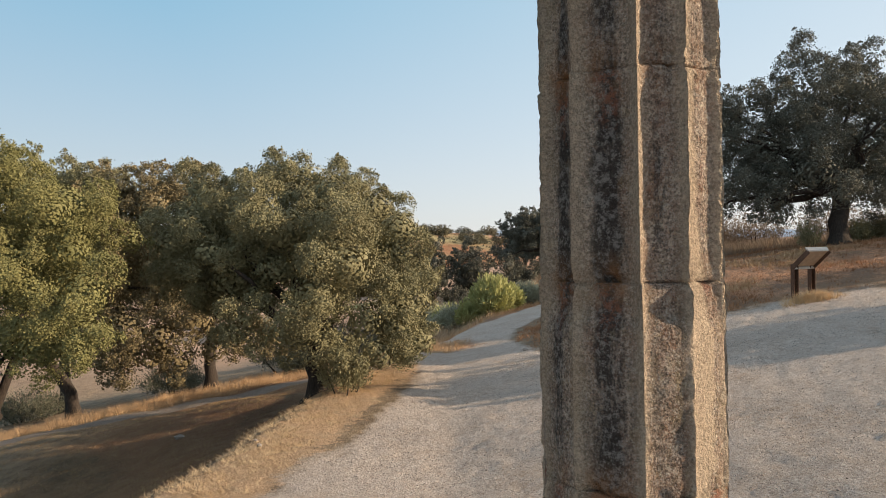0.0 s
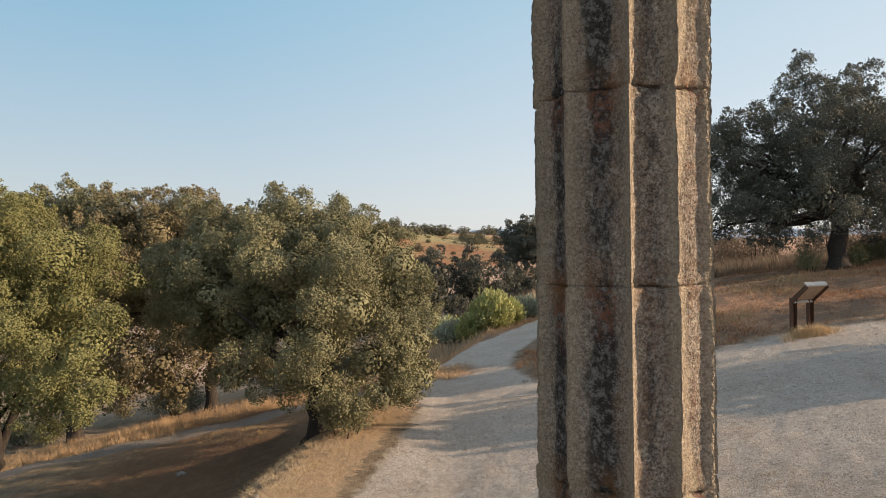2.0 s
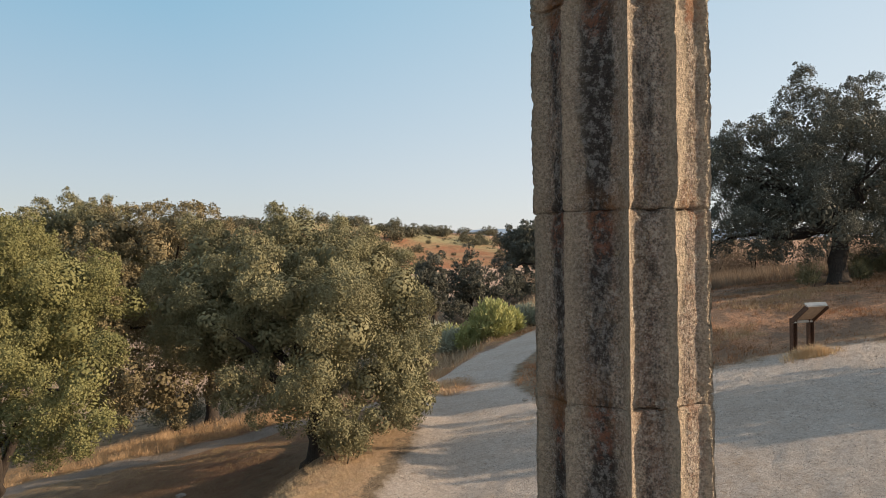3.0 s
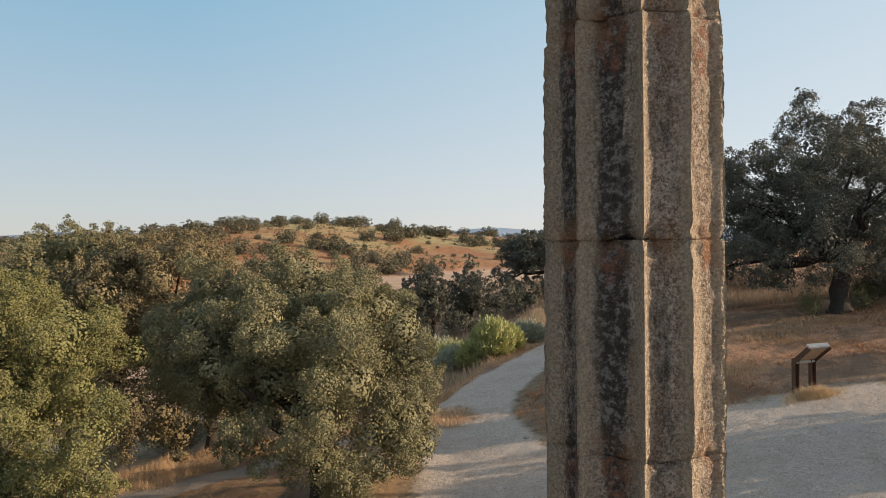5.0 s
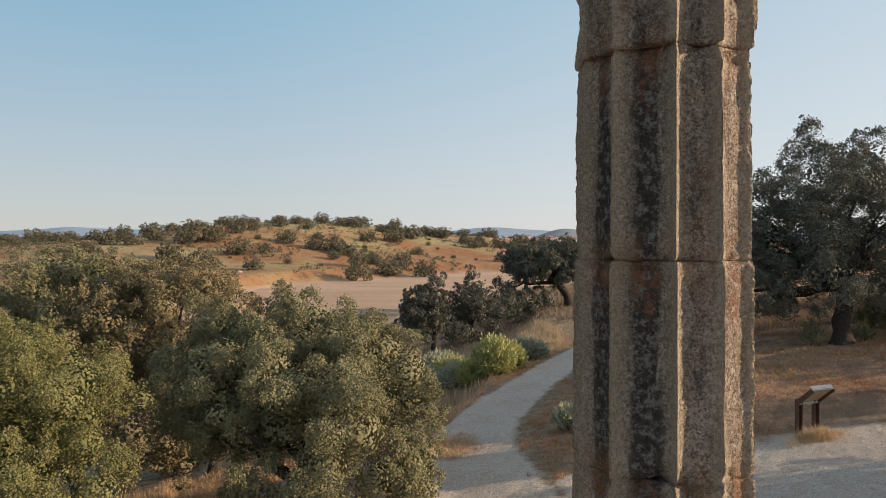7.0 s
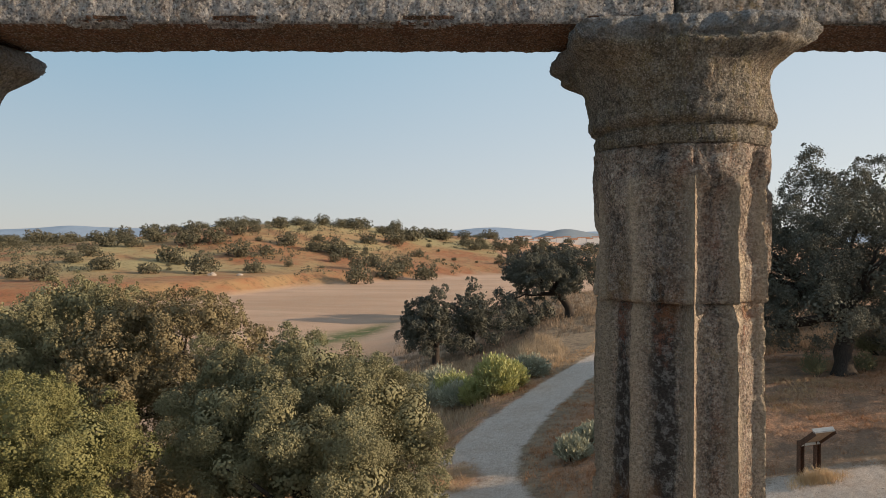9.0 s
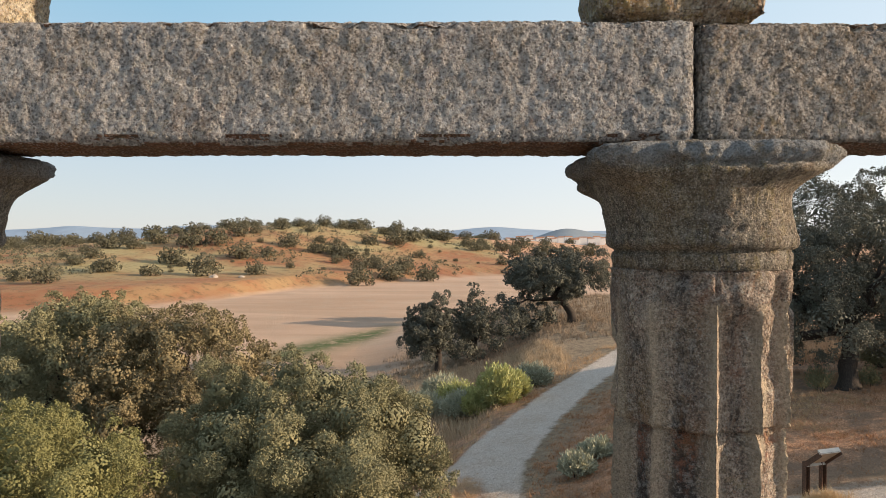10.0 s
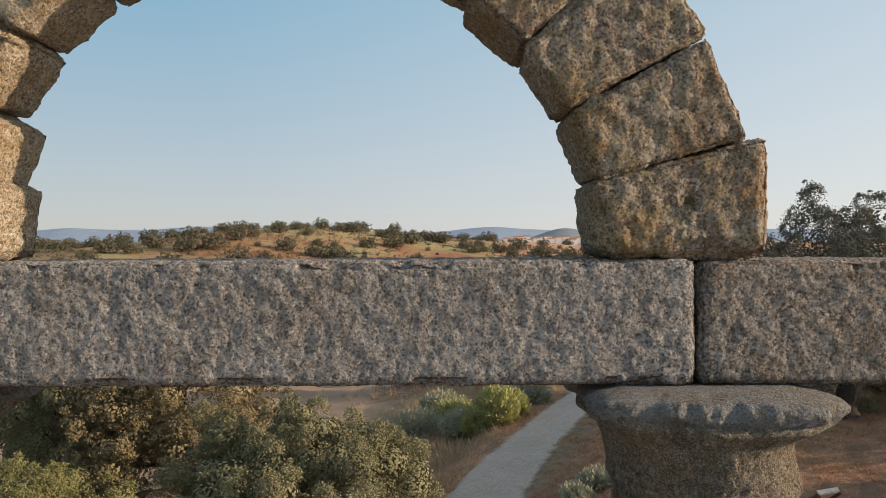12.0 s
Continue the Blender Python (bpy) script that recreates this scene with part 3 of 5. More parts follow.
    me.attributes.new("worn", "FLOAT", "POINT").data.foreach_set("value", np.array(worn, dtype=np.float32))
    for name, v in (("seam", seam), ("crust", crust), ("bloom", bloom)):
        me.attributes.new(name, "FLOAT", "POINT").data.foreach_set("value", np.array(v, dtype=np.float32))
    return me


def capital_mesh():
    """Round at the ring mouldings, flaring to a worn square top with tips at the corners."""
    prof = [(0.425, 8.200, 0), (0.427, 8.225, 0), (0.430, 8.255, 0), (0.428, 8.272, 0), (0.419, 8.282, 0), (0.423, 8.291, 0), (0.444, 8.300, 0), (0.457, 8.318, 0), (0.459, 8.338, 0),
            (0.456, 8.356, 0), (0.450, 8.37, 0)]
    prof += [(0.449 + 0.075 * t ** 3.6, 8.38 + 0.295 * t, smooth(t, 0.45, 1.0)) for t in np.linspace(0, 1, 30)]
    prof += [(0.532, 8.683, 1), (0.548, 8.690, 1), (0.560, 8.704, 1), (0.563, 8.722, 1), (0.558, 8.742, 1), (0.548, 8.762, 1), (0.518, 8.778, 1), (0.46, 8.786, 1), (0.40, 8.798, 1), (0.2, 8.798, 1)]
    seg, verts = 280, []
    for r, z, sq in prof:
        sq = float(sq)
        for k in range(seg):
            a = 2 * math.pi * k / seg
            ca, sa = math.cos(a), math.sin(a)
            q = (abs(ca) ** 6 + abs(sa) ** 6) ** (-1 / 6)
            q = 1 + (q - 1) * sq ** 1.5 * 1.15
            worn = 1 - 0.16 * math.exp(-((a - radians(236)) / 0.30) ** 2) * sq - 0.06 * math.exp(-((a - radians(315)) / 0.16) ** 2) * sq
            p = Vector((ca * r, sa * r, z))
            edge = sq * float(smooth(z, 8.64, 8.70))
            worn -= 0.09 * math.exp(-((a - radians(172)) / 0.45) ** 2) * float(smooth(z, 8.62, 8.68))
            worn += 0.15 * math.exp(-((a - radians(152)) / 0.17) ** 2) * math.exp(-((z - 8.60) / 0.045) ** 2)
            worn += 0.03 * math.exp(-((a - radians(328)) / 0.15) ** 2) * math.exp(-((z - 8.735) / 0.035) ** 2)
            rr = r * q * worn + 0.006 * fnoise(p, 6, 3) + 0.0085 * pits(p, 42.0) + edge * (0.034 * fnoise(p, 3.0) + 0.030 * fnoise(p, 11) - 0.03 * max(0.0, fnoise(p, 6.0, 3) - 0.05))
            verts.append((ca * rr * (1 + 0.035 * edge) - 0.045 * float(smooth(z, 8.30, 8.62)), sa * rr * (1 - 0.10 * edge), z + (0.012 * edge * fnoise(p, 5) if z < 8.77 else 0)))
    n = len(prof)
    faces = [tuple(f) for f in grid_faces(n, seg, True).tolist()]
    faces.append(tuple(range(seg - 1, -1, -1)))
    faces.append(tuple(range((n - 1) * seg, n * seg)))
    me = mesh_of("capital", verts, faces, GRANITE_CAPITAL, True)
    frost = [float(smooth(v[2], 8.655, 8.70)) for v in verts]
    me.attributes.new("frost", "FLOAT", "POINT").data.foreach_set("value", np.array(frost, dtype=np.float32))
    return me


def block_mesh(name, corners, material, step=0.035, rough=0.012, round_=0.03, seed=0, holes=()):
    """A rough hewn block. corners: the eight corners (x, y, z), bottom ring then top ring, each counter-clockwise from front left."""
    c = [Vector(v) for v in corners]

    def inside(u, v, w):
        lo = (c[0] * (1 - u) + c[1] * u) * (1 - v) + (c[3] * (1 - u) + c[2] * u) * v
        hi = (c[4] * (1 - u) + c[5] * u) * (1 - v) + (c[7] * (1 - u) + c[6] * u) * v
        return lo * (1 - w) + hi * w

    size = ((c[1] - c[0]).length, (c[3] - c[0]).length, (c[4] - c[0]).length)
    n = [max(6, int(s / step)) for s in size]
    index, verts, faces = {}, [], []
    mid = inside(0.5, 0.5, 0.5)

    def vid(i, j, k):
        key = (i, j, k)
        if key not in index:
            t = [i / n[0], j / n[1], k / n[2]]
            # round the edges: pull points near two faces inwards
            near = [min(t[a], 1 - t[a]) * size[a] for a in range(3)]
            p = inside(*t)
            q = Vector(p)
            pulls = [max(0.0, 1 - near[a] / round_) for a in range(3)]
            for a in range(3):
                others = max(pulls[b] for b in range(3) if b != a)
                if near[a] < 1e-6 and others > 0:
                    e = [0.5, 0.5, 0.5]
                    tt = list(t)
                    tt[a] = 0.5
                    inner = inside(*tt)
                    dirv = (inner - p).normalized()
                    q += dirv * round_ * 0.55 * others ** 2
            s = Vector((p.x, p.y, p.z + seed * 5.3))
            out = Vector((0, 0, 0))
            for a in range(3):
                if near[a] < 1e-6:
                    tt = list(t)
                    tt[a] = 0.5
                    out += (p - inside(*tt)).normalized()
            out.normalize()
            amp = rough * (1.0 + 1.2 * max(pulls))
            q += out * (amp * 0.5 * noise.noise(s * 2.2) + amp * 0.45 * fnoise(s, 12.0, 3) + 0.0068 * pits(s, 40.0))
            chip = fnoise(s + Vector((3, 1, 8)), 3.2)
            if sorted(pulls)[1] > 0 and chip > 0.15:
                q -= out * min(0.03, (chip - 0.15) * 0.06)
            for hx, hy, hz, hr in holes:
                q -= out * 0.06 * max(0.0, 1 - ((q - Vector((hx, hy, hz))).length / hr) ** 2)
            index[key] = len(verts)
            verts.append(q)
        return index[key]

    for j in range(n[1]):
        for i in range(n[0]):
            faces.append((vid(i, j, 0), vid(i, j + 1, 0), vid(i + 1, j + 1, 0), vid(i + 1, j, 0)))
            faces.append((vid(i, j, n[2]), vid(i + 1, j, n[2]), vid(i + 1, j + 1, n[2]), vid(i, j + 1, n[2])))
    for k in range(n[2]):
        for i in range(n[0]):
            faces.append((vid(i, 0, k), vid(i + 1, 0, k), vid(i + 1, 0, k + 1), vid(i, 0, k + 1)))
            faces.append((vid(i, n[1], k), vid(i, n[1], k + 1), vid(i + 1, n[1], k + 1), vid(i + 1, n[1], k)))
        for j in range(n[1]):
            faces.append((vid(0, j, k), vid(0, j, k + 1), vid(0, j + 1, k + 1), vid(0, j + 1, k)))
            faces.append((vid(n[0], j, k), vid(n[0], j + 1, k), vid(n[0], j + 1, k + 1), vid(n[0], j, k + 1)))
    return mesh_of(name, verts, faces, material, True)


def box_corners(x0, x1, y0, y1, z0, z1):
    return [(x0, y0, z0), (x1, y0, z0), (x1, y1, z0), (x0, y1, z0), (x0, y0, z1), (x1, y0, z1), (x1, y1, z1), (x0, y1, z1)]


JOINTS = [-0.25, 0.72, 1.66, 2.60, 3.56, 4.47, 5.46, 6.47, 7.45, 8.20]


def build_column(at=(AX, AY, 0), turn=0, fine=0.0125, steps=FLUTE):
    col = thing("column", at, "fluted granite column of stacked weathered drums", "column", "columns of the portico")
    for k, (z0, z1) in enumerate(zip(JOINTS, JOINTS[1:])):
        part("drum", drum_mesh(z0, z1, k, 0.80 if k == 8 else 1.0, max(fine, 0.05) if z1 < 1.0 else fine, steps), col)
    capital = part("capital", capital_mesh(), col, "flared granite capital with ring mouldings and worn corners")
    col.rotation_euler = (0, 0, radians(turn))
    return col


column = build_column()
build_column((AX - 4.10, AY, 0), 180, 0.05, FLUTE[::3])
build_column((AX + 3.1, AY, 0), 180, 0.08, FLUTE[::3])

LY0, LY1 = 3.215, 3.72
def redden_under(me):
    """Gives the faces that look down a darker red-brown granite."""
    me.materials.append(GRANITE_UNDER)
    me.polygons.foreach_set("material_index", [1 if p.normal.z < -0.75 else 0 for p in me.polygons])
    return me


architrave = new("architrave", redden_under(block_mesh("architrave", box_corners(AX - SPAN + 0.02, 0.822, LY0, LY1, 8.80, 9.405), GRANITE_LINTEL, 0.0125, 0.006, 0.045, 11)))
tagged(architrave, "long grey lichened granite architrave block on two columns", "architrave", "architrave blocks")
arch_r = new("architrave", redden_under(block_mesh("architrave", box_corners(0.842, AX + 3.1, LY0 + 0.012, LY1, 8.80, 9.395), GRANITE_LINTEL_BROWN, 0.014, 0.006, 0.045, 23)))
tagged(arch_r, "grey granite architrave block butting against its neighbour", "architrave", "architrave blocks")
arch_l = new("architrave", redden_under(block_mesh("architrave", box_corners(AX - SPAN - 3.1, AX - SPAN, LY0 + 0.01, LY1, 8.80, 9.40), GRANITE_LINTEL, 0.06, 0.008, 0.03, 31)))
tagged(arch_l, "grey granite architrave block beyond the arch", "architrave", "architrave blocks")
build_column((AX - SPAN - 3.1, AY, 0), 180, 0.08, FLUTE[::3])

# the round arch that stands on the architrave
CX, CZ, R_IN, R_OUT = -1.165, 9.365, 1.575, 2.32


def build_arch():
    arch = thing("arch", (CX, AY, 9.405), "round arch of rough ochre granite voussoirs", "arch")
    cuts = [15, 28.3, 42, 56, 70, 84, 96, 110, 124, 138, 151.7, 165]

    def pt(r, deg, y):
        a = radians(deg)
        return (r * math.cos(a), y - AY, CZ - 9.405 + r * math.sin(a))

    jit = random.Random(5)
    for k, (a, b) in enumerate(zip(cuts, cuts[1:])):
        g = 0.12
        ro = R_OUT + jit.uniform(-0.06, 0.04)
        y0, y1 = LY0 - 0.01 + jit.uniform(-0.02, 0.02), LY1 + jit.uniform(-0.03, 0.04)
        ri = R_IN + jit.uniform(-0.006, 0.006)
        ri += {42: 0.02, 56: 0.07, 70: 0.10, 84: 0.11, 96: 0.12, 110: 0.12, 124: 0.12, 138: 0.09, 151.7: -0.045}.get(a, 0.0)
        ring = [pt(ro, a + g, y0), pt(ri, a + g, y0), pt(ri, a + g, y1), pt(ro, a + g, y1)]
        top = [pt(ro, b - g, y0), pt(ri, b - g, y0), pt(ri, b - g, y1), pt(ro, b - g, y1)]
        c = [ring[1], ring[0], ring[3], ring[2], top[1], top[0], top[3], top[2]]
        # stones left of the crown take the sunlit copy
        part("voussoir", block_mesh("voussoir", c, GRANITE_ARCH if a < 120 else GRANITE_ARCH_SUNLIT, 0.018, 0.012, 0.035 if a < 135 else 0.06, 40 + k), arch)
    for s in (1, -1):
        zi, zo = R_IN * math.sin(radians(14.6)), R_IN * math.sin(radians(14.6)) + 0.165
        zb = 0.004
        x0, x1 = (1.533 if s > 0 else 1.43), 2.335
        c = [(x0, LY0 - AY, zb), (x1, LY0 - AY, zb), (x1, LY1 - AY, zb), (x0, LY1 - AY, zb),
             (x0 - 0.045, LY0 - AY, zi - 0.02), (x1, LY0 - AY, zo + 0.028), (x1, LY1 - AY, zo + 0.028), (x0 - 0.045, LY1 - AY, zi - 0.02)]
        if s < 0:
            c = [(-c[i][0], c[i][1], c[i][2]) for i in (1, 0, 3, 2, 5, 4, 7, 6)]
        part("springer", block_mesh("springer", c, GRANITE_ARCH if s > 0 else GRANITE_ARCH_SUNLIT, 0.014, 0.012, 0.07, 60 + s, ((0.795 - CX, LY0 - AY, 9.675 - 9.405, 0.035),) if s > 0 else ()), arch, "squared springer block with a small round hole" if s > 0 else "")


build_arch()


# ---- trees ----
def tube(pts, radii, seg=9):
    """A tapered limb along pts."""
    verts, n = [], len(pts)
    for i, (p, r) in enumerate(zip(pts, radii)):
        d = (Vector(pts[min(i + 1, n - 1)]) - Vector(pts[max(i - 1, 0)])).normalized()
        s = d.cross(Vector((0.3, 1, 0.2))).normalized()
        t = d.cross(s)
        for k in range(seg):
            a = 2 * math.pi * k / seg
            rr = r * (1 + 0.18 * noise.noise(Vector(p) * 2.1 + Vector((math.cos(a), math.sin(a), 0))))
            verts.append(Vector(p) + (s * math.cos(a) + t * math.sin(a)) * rr)
    return verts, [tuple(f) for f in grid_faces(n, seg, True).tolist()] + [tuple(range((n - 1) * seg, n * seg))]


def limb_points(a, b, rng, n=7, wob=0.10):
    a, b = Vector(a), Vector(b)
    L = (b - a).length
    out = []
    for i in range(n):
        t = i / (n - 1)
        w = math.sin(math.pi * t) * wob * L
        out.append(a.lerp(b, t) + Vector((rng.uniform(-w, w), rng.uniform(-w, w), rng.uniform(-w, w) * 0.6 + w * 0.4)))
    return out


def leaf_quads(pos, ax, size, rng, width=0.33):
    """Leaves as quads folded along their middle."""
    n = len(pos)
    ax = ax / np.linalg.norm(ax, axis=1, keepdims=True)
    side = np.cross(ax, rng.normal(size=(n, 3)))
    side /= np.linalg.norm(side, axis=1, keepdims=True)
    return leaf_shapes(pos, ax, side, size, rng, width)


def leaf_shapes(pos, ax, side, size, rng, width):
    L = (size * rng.uniform(0.65, 1.25, len(pos)))[:, None]
    W = L * width
    nrm = np.cross(ax, side)
    v = np.stack([pos, pos + ax * L * 0.5 + side * W + nrm * L * 0.08, pos + ax * L, pos + ax * L * 0.5 - side * W + nrm * L * 0.08], 1)
    return v.reshape(-1, 3)


def unit(v):
    return v / np.linalg.norm(v, axis=-1, keepdims=True)


def leaves_of(lumps, count, size, rng, heads=7, inner=0.16, jitter=0.75, shoots=0.8):
    """Leaves over rounded heads of twigs that stud the lumps, with a looser and larger filling behind. lumps: (centre, radii)."""
    C, R = np.array([l[0] for l in lumps], dtype=float), np.array([l[1] for l in lumps], dtype=float)
    own = np.repeat(np.arange(len(lumps)), heads)
    out = rng.normal(size=(len(own), 3))
    out[:, 2] += 0.25
    out = unit(out)
    hc = C[own] + out * R[own] * rng.uniform(0.72, 1.08, len(own))[:, None]
    hr = R[own].mean(1) * rng.uniform(0.22, 0.46, len(own))
    deep = np.min((((hc[:, None] - C[None]) / R[None]) ** 2).sum(-1), 1)
    ok = deep > 0.40
    hc, hr, out = hc[ok], hr[ok], out[ok]
    # young shoots that stand out from the heads
    k = rng.integers(0, len(hc), int(len(hc) * shoots))
    lean = unit(out[k] * 0.7 + rng.normal(size=(len(k), 3)) * 0.4 + np.array((0, 0, 0.7)))
    hc = np.concatenate([hc, hc[k] + lean * (hr[k] * rng.uniform(0.9, 1.45, len(k)))[:, None]])
    hr, out = np.concatenate([hr, hr[k] * rng.uniform(0.22, 0.42, len(k))]), np.concatenate([out, lean])
    # sprigs on the heads, each a handful of leaves facing outwards
    per = 9
    sprigs = max(8, int(count * (1 - inner)) // per)
    pick = rng.choice(len(hc), int(sprigs * 1.6), p=hr ** 2 / (hr ** 2).sum())
    d = unit(rng.normal(size=(len(pick), 3)) + out[pick] * 0.75 + np.array((0, 0, 0.30)))
    reach = 1 - np.abs(rng.normal(0, 0.16, len(pick))) + np.where(rng.random(len(pick)) < 0.07, rng.uniform(0.05, 0.4, len(pick)), 0)
    sp = hc[pick] + d * (hr[pick] * reach)[:, None]
    near = np.full(len(sp), 9.0)
    for k in range(0, len(hc), 24):
        q = ((sp[:, None] - hc[None, k:k + 24]) ** 2).sum(-1) / hr[None, k:k + 24] ** 2
        near = np.minimum(near, q.min(1))
    keep = np.argsort(-near + rng.uniform(0, 0.25, len(near)))[:sprigs]
    sp, d, wide = sp[keep], d[keep], hr[pick][keep]
    n = len(sp) * per
    out = np.repeat(d, per, 0)
    face = unit(out + rng.normal(size=(n, 3)) * jitter)
    face *= np.where((face * out).sum(1) < 0, -1.0, 1.0)[:, None]
    ax = unit(np.cross(face, rng.normal(size=(n, 3))))
    pos = np.repeat(sp, per, 0) + rng.normal(size=(n, 3)) * np.minimum(np.repeat(wide, per) * 0.16, size * 1.3)[:, None]
    v1 = leaf_shapes(pos, ax, np.cross(ax, face), np.full(n, size), rng, 0.40)
    n1 = np.repeat(unit(out + 0.36 * face), 4, 0)
    # filling behind
    w = (R ** 2).sum(1)
    m = int(count * inner)
    pick = rng.choice(len(lumps), m, p=w / w.sum())
    face = unit(rng.normal(size=(m, 3)))
    pos = C[pick] + face * R[pick] * rng.uniform(0.35, 0.78, m)[:, None]
    ax = unit(np.cross(face, rng.normal(size=(m, 3))))
    v2 = leaf_shapes(pos, ax, np.cross(ax, face), np.full(m, size * 1.8), rng, 0.42)
    v = np.concatenate([v1, v2])
    return v, np.arange(len(v)).reshape(-1, 4), np.concatenate([n1, np.repeat(face, 4, 0)])


def crown_lumps(rx, ry, z0, z1, rng, n=34, size=(0.24, 0.36), flat=0.0):
    """Cauliflower lumps over a broad crown about the trunk's axis."""
    zc, h = (z0 + z1) / 2, (z1 - z0) / 2
    lumps = [((0, 0, zc), (rx * 0.56, ry * 0.56, h * 0.6))]
    for k in range(n):
        zz = 1 - 2 * (k + 0.5) / n
        if zz < -0.8:
            continue
        a = k * 2.399963 + rng.uniform(-0.35, 0.35)
        q = math.sqrt(1 - zz * zz)
        s = rng.uniform(*size)
        f = (1 - s) * rng.uniform(0.72, 1.14)
        if zz < -0.1:
            f *= rng.uniform(0.80, 1.06)
        lumps.append(((math.cos(a) * q * rx * f, math.sin(a) * q * ry * f, zc + zz * h * f), (rx * s, ry * s, (rx + ry + h) / 3 * s * 0.9)))
    return lumps


def trunk_mesh(height, r, rng, lean):
    pts = [Vector((lean[0] * t * t, lean[1] * t * t, -0.3 + (height + 0.3) * t)) + Vector((rng.uniform(-0.05, 0.05), rng.uniform(-0.05, 0.05), 0)) for t in np.linspace(0, 1, 8)]
    v, f = tube(pts, [r * (1.5 if i == 0 else 1.15 if i == 1 else 1 - 0.35 * i / 7) for i in range(8)], 12)
    return mesh_of("trunk", v, f, BARK, True), pts[-1]


def tree(at, rx, ry, z0, z1, leaf, count, size, trunk_h, trunk_r, seed, label, lean=(0.0, 0.0), group="", n=34, lump=(0.24, 0.36), limbs=9, heads=7, offset=(0, 0), extra=(), inner=0.16, core=True):
    """An oak; z0 and z1 are the heights of the crown's foot and top in the world, extra: more lumps, in the world."""
    rng, nrng = random.Random(seed), np.random.default_rng(seed)
    g = float(land(at[0], at[1]))
    ob = thing("tree", (at[0], at[1], g), label, "tree", group)
    me, top = trunk_mesh(trunk_h, trunk_r, rng, lean)
    trunk = part("trunk", me, ob)
    lumps = [((c[0] + offset[0], c[1] + offset[1], c[2]), r) for c, r in crown_lumps(rx, ry, z0 - g, z1 - g, rng, n, lump)]
    lumps = lumps if core else lumps[1:]
    for x, y, z, r in extra:
        lumps.append(((x - at[0], y - at[1], z - g), (r, r, r * 0.9)))
    aims = [lumps[i] for i in range(1, len(lumps), max(1, len(lumps) // limbs))]
    for c, r in aims:
        pts = limb_points(top - Vector((0, 0, rng.uniform(0.05, 0.3))), c, rng)
        v, f = tube(pts, [trunk_r * (0.52 - 0.46 * i / 6) for i in range(7)], 7)
        part("limb", mesh_of("limb", v, f, BARK, True), trunk)
    v, f, nn = leaves_of(lumps, count, size, nrng, heads, inner)
    part("crown", mesh_of("crown", v, f, leaf, False, nn), ob, "dense small leathery leaves")
    return ob


tree((-3.05, 15.7), 3.75, 3.2, 0.5, 4.95, LEAF_OAK, 350000, 0.046, 1.35, 0.26, 1, "broad grey-green holm oak beside the gravel path", offset=(-1.15, 2.0), n=70, lump=(0.15, 0.26),
     inner=0.2, extra=((-4.7, 18.2, 4.75, 0.6), (-4.2, 17.9, 4.9, 0.5), (-2.6, 17.8, 4.35, 0.7), (-1.3, 17.9, 3.3, 0.8), (-0.9, 17.5, 2.2, 0.7), (-1.9, 17.6, 3.7, 0.75), (-1.3, 17.4, 2.6, 0.75), (-1.2, 16.0, 1.3, 0.7), (-2.9, 14.7, 1.7, 0.8), (-2.6, 15.0, 3.0, 0.9), (-3.4, 14.8, 1.0, 0.9), (-2.2, 14.8, 2.4, 0.9), (-3.6, 15.2, 3.2, 0.9),
            (-6.4, 18.2, 4.3, 0.8), (-1.9, 15.6, 1.1, 0.7), (-1.6, 15.4, 0.35, 0.6), (-0.8, 16.6, 0.40, 0.6), (-1.0, 17.8, 0.30, 0.6), (-2.3, 14.9, 0.30, 0.5), (-1.2, 19.0, 0.4, 0.7), (-1.3, 15.8, 0.9, 0.6), (-0.9, 16.4, 1.5, 0.7), (-4.6, 15.0, 1.1, 0.7)))
tree((-9.5, 13.6), 3.3, 2.6, 0.75, 4.95, LEAF_GREEN, 280000, 0.039, 1.8, 0.22, 2, "bright green holm oak on the slope", n=64, lump=(0.16, 0.27),
     extra=((-6.4, 12.0, 1.35, 0.65), (-7.2, 12.0, 1.05, 0.6), (-6.6, 12.3, 2.0, 0.7), (-8.6, 12.2, 0.75, 0.75), (-9.6, 12.3, 0.3, 0.8), (-7.9, 12.4, 1.2, 0.7), (-10.6, 12.6, 0.2, 0.9)))
tree((-9.6, 27.5), 4.3, 3.6, -1.0, 6.0, LEAF_BROWN, 150000, 0.068, 2.4, 0.26, 3, "large holm oak behind the lower path", offset=(-1.1, -2.5), n=60, lump=(0.14, 0.24),
     extra=((-10.1, 24.3, 5.1, 0.8), (-8.8, 24.2, 5.0, 0.75), (-11.6, 24.4, 5.0, 0.8), (-10.6, 22.4, 0.2, 1.0), (-9.6, 22.6, -0.2, 0.9), (-11.7, 22.8, 0.3, 1.0), (-8.6, 23.0, 0.4, 1.0), (-8.2, 23.6, -0.7, 0.8), (-7.2, 24.0, -0.4, 0.9), (-6.4, 24.6, -0.3, 0.8), (-9.2, 23.2, -1.0, 0.8), (-11.8, 23.4, -0.9, 0.9), (-10.8, 23.0, -0.7, 0.9), (-10.1, 22.8, -0.8, 0.7)))
tree((-14.4, 26.2), 3.9, 3.2, -0.2, 6.2, LEAF_OAK, 120000, 0.065, 2.6, 0.28, 4, "leaning holm oak beside the lower path", lean=(-1.3, 0.0), n=50, lump=(0.15, 0.25),
     extra=((-13.2, 24.6, -0.6, 0.8), (-15.9, 24.8, -0.5, 0.9), (-15.8, 26.2, 5.5, 0.9), (-14.3, 26.0, 5.5, 0.8), (-13.0, 26.0, 5.2, 0.8)))
